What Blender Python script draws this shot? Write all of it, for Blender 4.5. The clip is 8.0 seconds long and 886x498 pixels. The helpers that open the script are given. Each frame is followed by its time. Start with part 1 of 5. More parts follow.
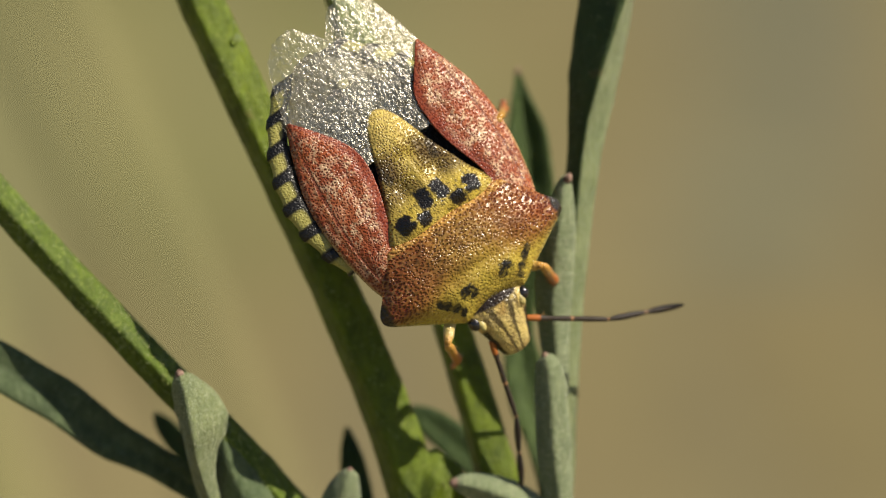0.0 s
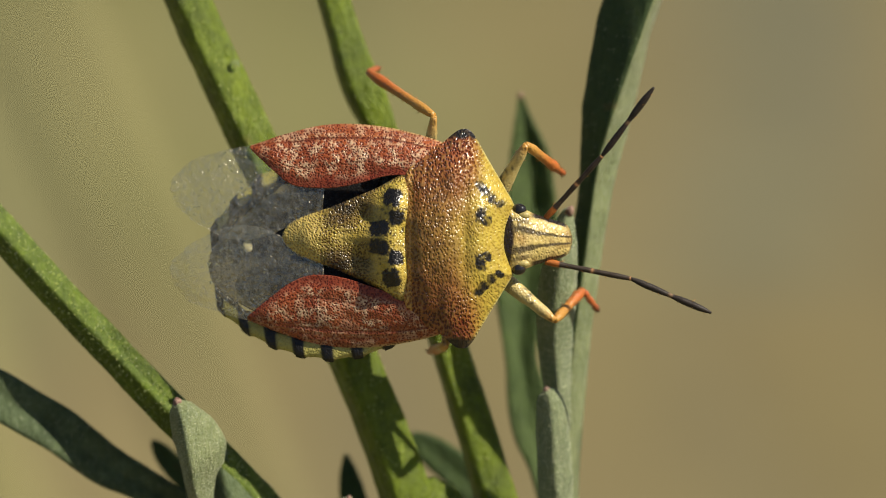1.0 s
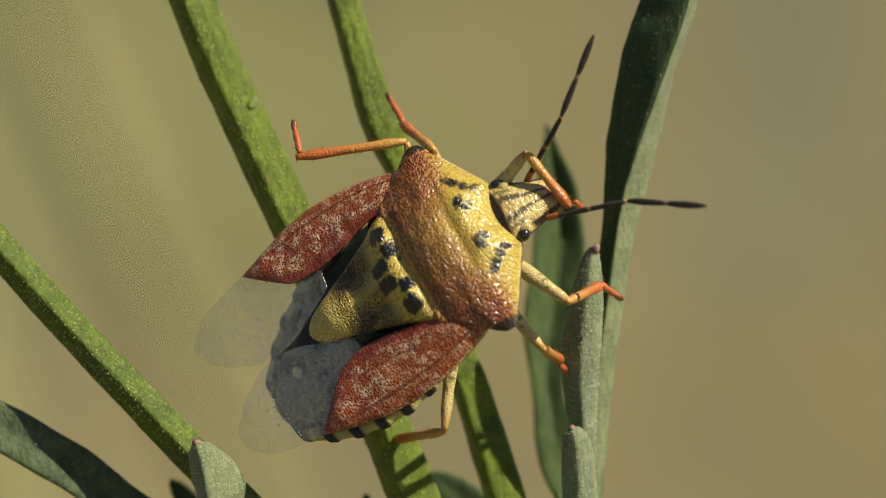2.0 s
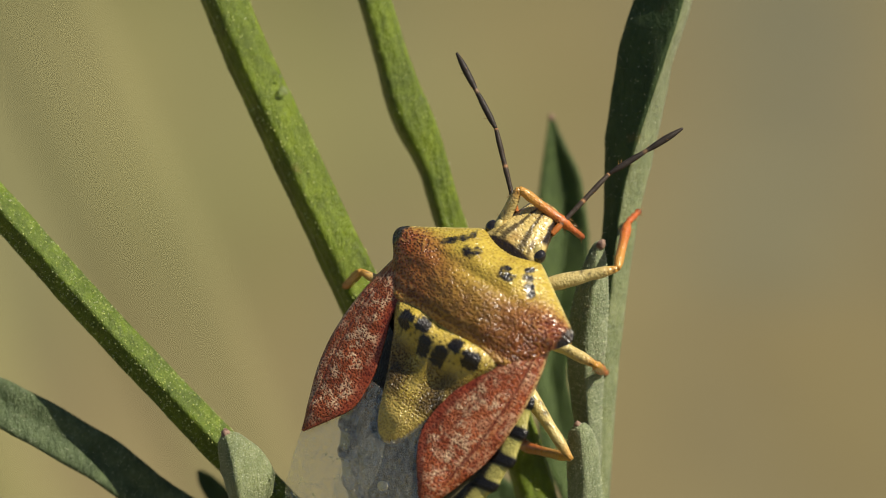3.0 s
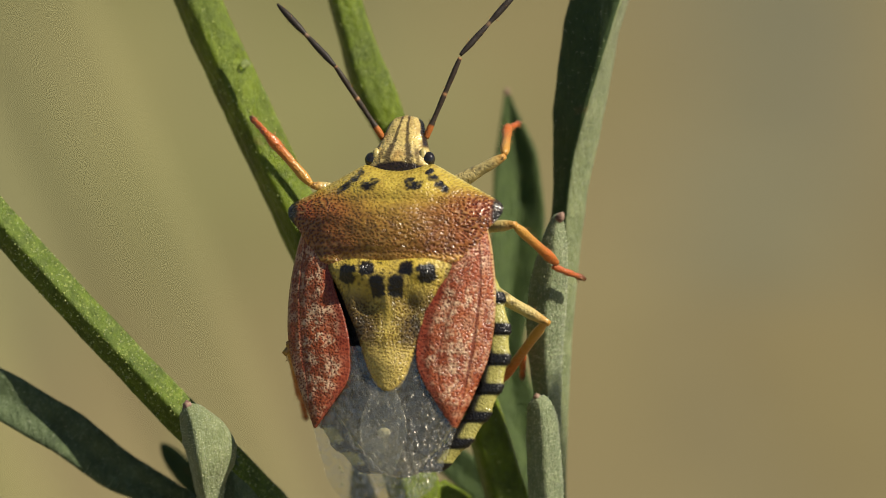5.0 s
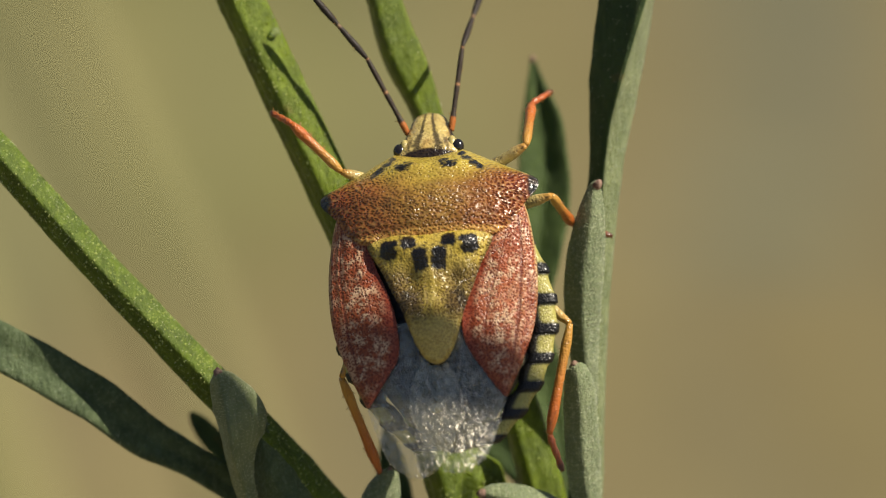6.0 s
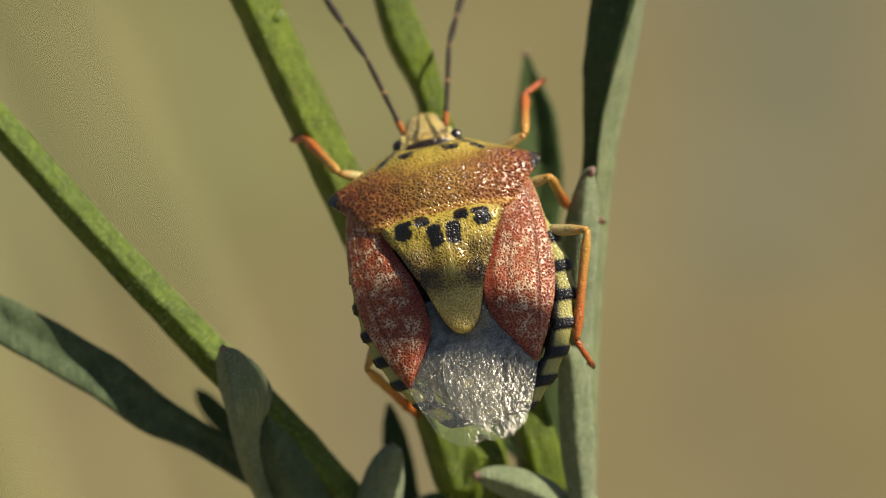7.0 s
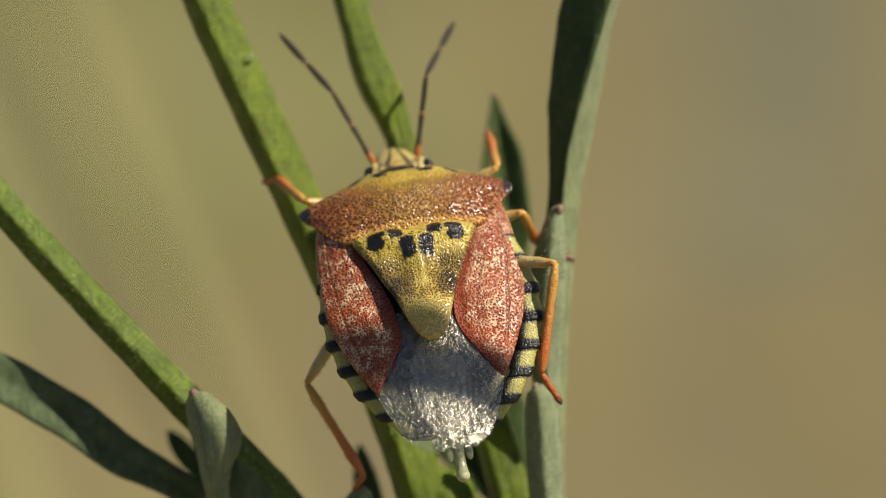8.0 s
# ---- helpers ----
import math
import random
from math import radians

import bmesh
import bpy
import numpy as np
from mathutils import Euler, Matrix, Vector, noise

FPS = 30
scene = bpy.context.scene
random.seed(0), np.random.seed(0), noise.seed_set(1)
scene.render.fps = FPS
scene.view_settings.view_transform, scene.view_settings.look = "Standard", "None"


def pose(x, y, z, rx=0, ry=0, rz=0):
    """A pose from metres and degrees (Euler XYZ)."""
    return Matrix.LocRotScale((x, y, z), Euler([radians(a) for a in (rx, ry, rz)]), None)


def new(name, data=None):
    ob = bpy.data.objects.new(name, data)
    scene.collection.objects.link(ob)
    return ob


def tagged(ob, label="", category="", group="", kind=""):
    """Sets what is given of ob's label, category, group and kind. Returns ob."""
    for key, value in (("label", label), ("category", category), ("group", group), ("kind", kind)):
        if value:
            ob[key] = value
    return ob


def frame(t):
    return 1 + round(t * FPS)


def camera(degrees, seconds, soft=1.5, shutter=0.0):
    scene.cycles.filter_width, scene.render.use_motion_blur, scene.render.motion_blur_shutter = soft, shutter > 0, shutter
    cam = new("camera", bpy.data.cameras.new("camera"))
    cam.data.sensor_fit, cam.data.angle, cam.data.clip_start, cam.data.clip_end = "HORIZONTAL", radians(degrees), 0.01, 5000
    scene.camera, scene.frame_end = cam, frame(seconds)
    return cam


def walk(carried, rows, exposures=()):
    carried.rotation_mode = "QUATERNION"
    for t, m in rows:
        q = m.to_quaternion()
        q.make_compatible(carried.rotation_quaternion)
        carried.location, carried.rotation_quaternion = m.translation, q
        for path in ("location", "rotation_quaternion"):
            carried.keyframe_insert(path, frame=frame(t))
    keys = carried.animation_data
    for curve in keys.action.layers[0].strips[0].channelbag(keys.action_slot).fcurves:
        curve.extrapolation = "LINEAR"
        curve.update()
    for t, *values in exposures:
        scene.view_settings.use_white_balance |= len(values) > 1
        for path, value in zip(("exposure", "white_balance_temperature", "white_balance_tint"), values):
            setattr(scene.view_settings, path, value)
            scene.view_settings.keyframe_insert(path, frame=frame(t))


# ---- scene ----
import itertools

# Working plane: u to the right, v up the picture, w towards the lens, in millimetres.
PITCH = radians(25)
AXIS_U = Vector((1, 0, 0))
AXIS_V = Vector((0, math.sin(PITCH), math.cos(PITCH)))
AXIS_W = Vector((0, -math.cos(PITCH), math.sin(PITCH)))
CENTRE = Vector((0, 0, 0.30))
REACH = 170.0
BASIS = Matrix((AXIS_U, AXIS_V, AXIS_W)).transposed()


def at(u, v, w=0.0):
    return CENTRE + (AXIS_U * u + AXIS_V * v + AXIS_W * w) * 0.001


# ---- camera ----
# seconds, u, v, and the w of the plane in focus
CAM_ROWS = [
    (0, 0.08, -0.26, 3.2),
    (0.3, -0.37, -0.21, 2.7),
    (0.5, -0.31, -0.29, 2.4),
    (0.7, 0.09, -0.01, 2.2),
    (1, 0.07, 0.75, 2),
    (1.3, -1.02, 1.29, 1.5),
    (1.5, -1, 1.48, 1.2),
    (1.7, -0.59, 1.86, 1),
    (2.8, -1.25, 2.2, 0.3),
    (3, -1.27, 1.8, 0.3),
    (3.3, 0.3, 1.38, 0.45),
    (3.5, -0, 0, 0.6),
    (3.7, -0.51, -0.19, 0.5),
    (4, 0.05, 1.08, 0.3),
    (4.3, 0.13, 1.64, 0.4),
    (4.5, -0, 1.28, 0.5),
    (4.7, 0.06, 1.21, 0.6),
    (5.8, -0.65, -0.24, 0.6),
    (6, -1.08, -0.2, 0.8),
    (6.3, -1.33, -1.24, 2.6),
    (6.5, -1.21, -1.26, 3),
    (7, -1.05, -0.79, 3.4),
    (7.2, -0.85, -0.85, 3.4),
    (7.5, -1.52, -0.85, 3.5),
    (7.7, -0.91, 0.18, 3.5),
    (7.8, -0.56, 0.47, 3.5),
    (8, 0.01, 0.58, 3.5),
]
cam = camera(9.944, 8.0, soft=1.0)
cam.data.dof.use_dof = True
cam.data.dof.focus_distance = (REACH - 1.8) * 0.001
cam.data.dof.aperture_fstop = 39


def lens_pose(u, v, plane):
    p = at(u, v, REACH - 1.8 + plane)
    return pose(p.x, p.y, p.z, 90 - math.degrees(PITCH), 0, 0)


walk(cam, [(t, lens_pose(*row)) for t, *row in CAM_ROWS])

# ---- light ----
SUN_WAY = (AXIS_U * 0.63 + AXIS_V * 0.65 + AXIS_W * 0.42).normalized()
world = bpy.data.worlds.new("daylight")
scene.world = world
world.use_nodes = True
wn = world.node_tree.nodes
sky = wn.new("ShaderNodeTexSky")
sky.sky_type = "NISHITA"
sky.sun_disc = False
sky.sun_elevation = math.asin(SUN_WAY.z)
sky.sun_rotation = math.atan2(SUN_WAY.x, SUN_WAY.y)
wn["Background"].inputs["Strength"].default_value = 0.058
world.node_tree.links.new(sky.outputs[0], wn["Background"].inputs["Color"])

sun_data = bpy.data.lights.new("sun", "SUN")
sun_data.energy, sun_data.angle, sun_data.color = 5.6, radians(0.53), (1.0, 0.91, 0.75)
sun = new("sun", sun_data)
sun.matrix_world = Matrix.Translation((0.3, -0.3, 1.0)) @ SUN_WAY.to_track_quat("Z", "Y").to_matrix().to_4x4()
scene.view_settings.exposure = 0.16


# ---- materials ----
class Mat:
    """A small node builder; positions are in millimetres of the object's own space."""

    def __init__(self, name, rough=0.5, spec=0.5, **extra):
        self.m = bpy.data.materials.new(name)
        self.m.use_nodes = True
        self.t = self.m.node_tree
        self.b = self.t.nodes["Principled BSDF"]
        self.b.inputs["Roughness"].default_value = rough
        self.b.inputs["Specular IOR Level"].default_value = spec
        for key, value in extra.items():
            self.b.inputs[key.replace("_", " ")].default_value = value
        coord = self.node("ShaderNodeTexCoord")
        grow = self.node("ShaderNodeVectorMath", operation="SCALE")
        grow.inputs["Scale"].default_value = 1000
        self.link(coord.outputs["Object"], grow.inputs[0])
        self.mm = grow.outputs[0]

    def node(self, kind, operation="", **inputs):
        n = self.t.nodes.new(kind)
        if operation:
            n.operation = operation
        for key, value in inputs.items():
            n.inputs[key].default_value = value
        return n

    def link(self, a, b):
        self.t.links.new(a, b)

    def stretch(self, x, y, z):
        n = self.node("ShaderNodeVectorMath", operation="MULTIPLY")
        n.inputs[1].default_value = (x, y, z)
        self.link(self.mm, n.inputs[0])
        return n.outputs[0]

    def noise(self, scale, detail=3.0, rough=0.55, vec=None):
        n = self.node("ShaderNodeTexNoise", Scale=scale, Detail=detail, Roughness=rough)
        self.link(vec or self.mm, n.inputs["Vector"])
        return n.outputs["Fac"]

    def cells(self, scale, vec=None, feature="F1", randomness=1.0):
        n = self.node("ShaderNodeTexVoronoi", Scale=scale, Randomness=randomness)
        n.feature = feature
        self.link(vec or self.mm, n.inputs["Vector"])
        return n.outputs["Distance"]

    def ramp(self, fac, *stops):
        n = self.node("ShaderNodeValToRGB")
        e = n.color_ramp.elements
        while len(e) < len(stops):
            e.new(0.5)
        for el, (p, c) in zip(e, stops):
            el.position = p
            el.color = (*c, 1) if not isinstance(c, (int, float)) else (c, c, c, 1)
        self.link(fac, n.inputs["Fac"])
        return n.outputs["Color"]

    def mix(self, fac, a, b, blend="MIX"):
        n = self.t.nodes.new("ShaderNodeMix")
        n.data_type, n.blend_type = "RGBA", blend
        for sock, v in ((n.inputs[0], fac), (n.inputs[6], a), (n.inputs[7], b)):
            if isinstance(v, bpy.types.NodeSocket):
                self.link(v, sock)
            elif isinstance(v, (int, float)):
                sock.default_value = v
            else:
                sock.default_value = (*v, 1)
        return n.outputs[2]

    def tint(self):
        n = self.t.nodes.new("ShaderNodeVertexColor")
        n.layer_name = "tint"
        self.pitted = n.outputs["Alpha"]
        return n.outputs["Color"]

    def bump(self, height, strength=0.5, distance=0.00005, under=None):
        n = self.node("ShaderNodeBump", Strength=strength, Distance=distance)
        self.link(height, n.inputs["Height"])
        if under is not None:
            self.link(under, n.inputs["Normal"])
        self.link(n.outputs[0], self.b.inputs["Normal"])
        return n.outputs[0]

    def colour(self, out):
        self.link(out, self.b.inputs["Base Color"])
        return self


def plant_material(name, pale, deep, spots, rough=0.5, hairy=0.3, sheen=0.0, spec=0.25, grain=1.0, flesh=0.06):
    k = Mat(name, rough, spec)
    c = k.ramp(k.noise(1.1, 5, 0.65), (0.32, deep), (0.66, pale))
    c = k.mix(k.ramp(k.noise(8.0, 4, 0.7), (0.54, 0.0), (0.68, hairy)), c, spots)
    c = k.mix(k.ramp(k.noise(24.0, 3, 0.7), (0.52, 0.0), (0.66, hairy)), c, spots)
    c = k.mix(k.ramp(k.noise(3.1, 3, 0.6, k.stretch(1.3, 0.5, 0.5)), (0.45, 0.0), (0.7, 0.6)), c, deep)
    c = k.mix(k.ramp(k.noise(0.7, 3, 0.7), (0.66, 0.0), (0.74, 0.4)), c, (0.16, 0.10, 0.03))
    k.colour(c)
    n1 = k.bump(k.noise(2.2, 4, 0.6, k.stretch(1.4, 0.5, 0.5)), 0.8, 0.00018)
    n2 = k.bump(k.noise(6.5, 4, 0.65), 0.7 * grain, 0.00008, n1)
    k.bump(k.noise(16.0, 4, 0.7), 0.7 * grain, 0.00005, n2)
    k.b.inputs["Subsurface Weight"].default_value = flesh
    k.b.inputs["Subsurface Radius"].default_value = (0.0003, 0.0004, 0.0001)
    if sheen:
        k.b.inputs["Sheen Weight"].default_value = sheen
        k.b.inputs["Sheen Roughness"].default_value = 0.5
    return k.m


STEM = plant_material("stem_skin", (0.142, 0.195, 0.008), (0.06, 0.09, 0.004), (0.34, 0.42, 0.07), 0.38, hairy=0.28, spec=0.28, flesh=0.2)
# colour lowered to put in the shade on the side stem's near face
STEM_DARK = plant_material("side_stem_skin", (0.112, 0.165, 0.008), (0.046, 0.075, 0.005), (0.36, 0.44, 0.11), 0.45, hairy=0.36, spec=0.28, flesh=0.2)
LEAF = plant_material("leaf_skin", (0.105, 0.14, 0.055), (0.055, 0.085, 0.033), (0.25, 0.30, 0.20), 0.55, hairy=0.4, sheen=0.1)
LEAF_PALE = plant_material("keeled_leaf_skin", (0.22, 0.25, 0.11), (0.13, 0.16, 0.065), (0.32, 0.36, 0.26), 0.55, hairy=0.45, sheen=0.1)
SAGE = plant_material("sage_leaf_skin", (0.21, 0.245, 0.122), (0.125, 0.16, 0.072), (0.45, 0.48, 0.32), 0.65, hairy=0.5, sheen=0.2)
LOW_SKIN = plant_material("low_leaf_skin", (0.10, 0.135, 0.058), (0.045, 0.068, 0.026), (0.22, 0.26, 0.16), 0.6, hairy=0.4)
BROAD_SKIN = plant_material("broad_leaf_skin", (0.085, 0.13, 0.034), (0.045, 0.075, 0.02), (0.12, 0.15, 0.07), 0.55, hairy=0.3)
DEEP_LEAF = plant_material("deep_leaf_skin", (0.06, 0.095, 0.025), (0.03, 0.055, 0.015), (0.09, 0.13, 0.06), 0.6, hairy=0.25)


def tip_material():
    k = Mat("leaf_tip_skin", 0.7, 0.3)
    k.colour(k.ramp(k.noise(7, 3), (0.35, (0.14, 0.075, 0.06)), (0.65, (0.33, 0.22, 0.16))))
    k.bump(k.noise(20, 3), 0.5)
    return k.m


TIP = tip_material()
PAPILLA = Mat("papilla_skin", 0.12, 0.8).m
PAPILLA.node_tree.nodes["Principled BSDF"].inputs["Base Color"].default_value = (0.36, 0.41, 0.13, 1)
HAIR_COLOUR = (0.55, 0.58, 0.38)


def shell_material(name, rough=0.33, pit=12.0, depth=0.5, deep=(0.30, 0.14, 0.10), fill=0.9, reach=0.42, fleck=0.0, gloss=0.2, spec=0.4, wide=1.0, pale=0.0, wrinkle=0.0):
    """Punctured cuticle; its pigment comes with the mesh, whose alpha says how strong the pits (or, on the forewing, the pale flecks) are."""
    k = Mat(name, rough, spec)
    base = k.tint()
    warp = k.node("ShaderNodeTexNoise", Scale=2.4, Detail=3.0)
    k.link(k.mm, warp.inputs["Vector"])
    push = k.node("ShaderNodeVectorMath", operation="SCALE")
    push.inputs["Scale"].default_value = 0.2
    k.link(warp.outputs["Color"], push.inputs[0])
    add = k.node("ShaderNodeVectorMath", operation="ADD")
    k.link(k.stretch(wide, 1.0, 1.0), add.inputs[0])
    k.link(push.outputs[0], add.inputs[1])
    v = k.node("ShaderNodeTexVoronoi", Scale=pit, Randomness=1.0)
    v.voronoi_dimensions = "2D"
    k.link(add.outputs[0], v.inputs["Vector"])
    pits = v.outputs["Distance"]
    patch = k.ramp(k.noise(1.3, 4, 0.65), (0.30, 0.6), (0.5, 1.0))
    hole = k.mix(1.0, k.ramp(pits, (reach - 0.2, fill), (reach, 0.0)), patch, "MULTIPLY")
    if not fleck:
        hole = k.mix(1.0, hole, k.pitted, "MULTIPLY")
    dark = k.mix(1.0, k.tint(), deep, "MULTIPLY")
    # cream ridges between the pits, with some sun glint painted into them
    if pale:
        ridge = k.mix(1.0, k.ramp(pits, (0.42, 0.0), (0.72, pale)), k.ramp(k.noise(2.0, 4, 0.7), (0.38, 0.1), (0.62, 1.0)), "MULTIPLY")
        base = k.mix(k.mix(1.0, ridge, k.pitted, "MULTIPLY"), base, (0.60, 0.40, 0.14))
    if fleck:
        f = k.mix(1.0, k.ramp(k.noise(2.7, 5, 0.72), (0.47, 0.0), (0.57, 1.0)), k.ramp(k.noise(1.2, 4, 0.65), (0.36, 0.25), (0.52, 1.0)), "MULTIPLY")
        f = k.mix(1.0, f, k.pitted, "MULTIPLY")
        base = k.mix(k.mix(1.0, f, (fleck, fleck, fleck), "MULTIPLY"), base, (0.68, 0.47, 0.29))
    c = k.mix(k.ramp(k.noise(2.2, 4, 0.6), (0.45, 0.0), (0.8, 0.35)), base, dark)
    c = k.mix(hole, c, dark)
    k.colour(c)
    n1 = k.bump(k.noise(2.6, 4, 0.6), 0.45, 0.00010)
    if wrinkle:
        n1 = k.bump(k.mix(1.0, k.noise(6.5, 1, 0.5, k.stretch(0.55, 1.2, 1.0)), k.ramp(k.pitted, (0.2, 0.5), (0.9, 1.0)), "MULTIPLY"), wrinkle, 0.00012, n1)
    n2 = k.bump(k.mix(1.0, k.ramp(pits, (0.05, 0.0), (0.5, 1.0)), k.ramp(k.pitted, (0.2, 0.4), (0.9, 1.0)), "MULTIPLY"), depth, 0.00005, n1)
    k.bump(k.noise(20.0, 2, 0.5), 0.12, 0.00003, n2)
    k.b.inputs["Coat Weight"].default_value = gloss
    k.b.inputs["Coat Roughness"].default_value = 0.16
    k.link(n2, k.b.inputs["Coat Normal"])
    return k.m


SHELL = shell_material("punctured_shell", 0.30, 10.5, 0.75, (0.36, 0.18, 0.12), 0.95, 0.44, gloss=0.35, spec=0.35, wide=0.75, pale=0.3, wrinkle=0.5)
SCUTE = shell_material("pitted_scutellum", 0.30, 11.5, 0.75, (0.24, 0.12, 0.06), 0.85, 0.44, gloss=0.32, spec=0.35, pale=0.15, wrinkle=0.4)
CORIUM = shell_material("flecked_forewing", 0.36, 11.0, 0.5, (0.38, 0.17, 0.13), 1.0, 0.40, fleck=0.98, gloss=0.1, spec=0.35, wrinkle=0.25)
EDGE = shell_material("banded_edge", 0.36, 12.0, 0.35, (0.6, 0.55, 0.4), 0.4, gloss=0.2, spec=0.35)
FEELER = shell_material("antenna_skin", 0.5, 11.0, 0.1, (0.7, 0.6, 0.5), 0.25, gloss=0.0, spec=0.2)
LIMB = shell_material("leg_skin", 0.32, 11.0, 0.3, (0.7, 0.6, 0.5), 0.25, gloss=0.3)


def plain(name, colour, rough, spec=0.5, grain=0.3, **extra):
    k = Mat(name, rough, spec, **extra)
    dim = tuple(v * 0.55 for v in colour)
    k.colour(k.ramp(k.noise(6, 4), (0.35, dim), (0.65, colour)))
    k.bump(k.noise(22, 3), grain, 0.00003)
    return k.m


HAIR = plain("pale_hair", HAIR_COLOUR, 0.5, 0.4)
EYE = plain("eye_black", (0.02, 0.017, 0.016), 0.12, 0.7, 0.1)
LIMB_PALE = plain("pale_cuticle", (0.55, 0.45, 0.16), 0.35, 0.5, 0.4)
CREAM_SPOT = plain("cream_spot", (0.88, 0.78, 0.48), 0.4, 0.4, 0.2)


def membrane_material():
    """A thin clear film: most light goes through, wet-looking crinkles glint."""
    k = Mat("wing_membrane", 0.6, 0.4)
    k.colour(k.ramp(k.noise(2.0, 4), (0.3, (0.42, 0.38, 0.26)), (0.7, (0.68, 0.62, 0.44))))
    # fine lengthwise pleats under a shallow crinkle
    pleat = k.noise(20.0, 2, 0.6, k.stretch(1.0, 0.6, 0.5))
    n1 = k.bump(pleat, 0.6, 0.00003)
    n3 = k.bump(k.noise(8.0, 2, 0.6), 0.7, 0.00009, n1)
    clear = k.node("ShaderNodeBsdfTransparent")
    clear.inputs["Color"].default_value = (0.97, 0.975, 0.95, 1)
    gloss = k.node("ShaderNodeBsdfGlossy", Roughness=0.24)
    gloss.inputs["Color"].default_value = (1.0, 0.93, 0.82, 1)
    k.link(n3, gloss.inputs["Normal"])
    film = k.node("ShaderNodeMixShader")
    patch = k.ramp(k.noise(1.1, 3, 0.6), (0.35, 0.025), (0.65, 0.075))
    k.link(patch, film.inputs[0])
    k.link(clear.outputs[0], film.inputs[1])
    k.link(k.b.outputs[0], film.inputs[2])
    wet = k.node("ShaderNodeMixShader")
    k.link(k.ramp(k.noise(6.0, 2, 0.5), (0.38, 0.05), (0.64, 0.17)), wet.inputs[0])
    k.link(film.outputs[0], wet.inputs[1])
    k.link(gloss.outputs[0], wet.inputs[2])
    k.link(wet.outputs[0], k.t.nodes["Material Output"].inputs["Surface"])
    return k.m


MEMBRANE = membrane_material()


def liquid_material():
    k = Mat("clear_liquid", 0.05, 0.5)
    k.b.inputs["Base Color"].default_value = (0.85, 0.88, 0.62, 1)
    k.b.inputs["Transmission Weight"].default_value = 0.9
    k.b.inputs["IOR"].default_value = 1.34
    return k.m


LIQUID = liquid_material()
DROP = liquid_material()
DROP.name = "cloudy_liquid"
for key, value in (("Base Color", (0.62, 0.64, 0.40, 1)), ("Transmission Weight", 0.72), ("Roughness", 0.1)):
    DROP.node_tree.nodes["Principled BSDF"].inputs[key].default_value = value
LIQUID_PALE = plain("wet_pale_skin", (0.55, 0.54, 0.30), 0.12, 0.6, 0.1)


GREEN_CLUMPS = [(-132, 735, 165), (420, 1500, 330), (-620, -240, 300), (380, -320, 210), (-900, 1700, 500), (1300, 500, 450), (200, 3000, 700)]
SHORT_CLUMPS = [(-110, 850, 130), (-30, 860, 125), (40, 900, 120)]
GREY_CLUMPS = [(56, 655, 24), (60, 700, 27), (65, 755, 32), (72, 820, 40), (80, 900, 50), (92, 1000, 65)]


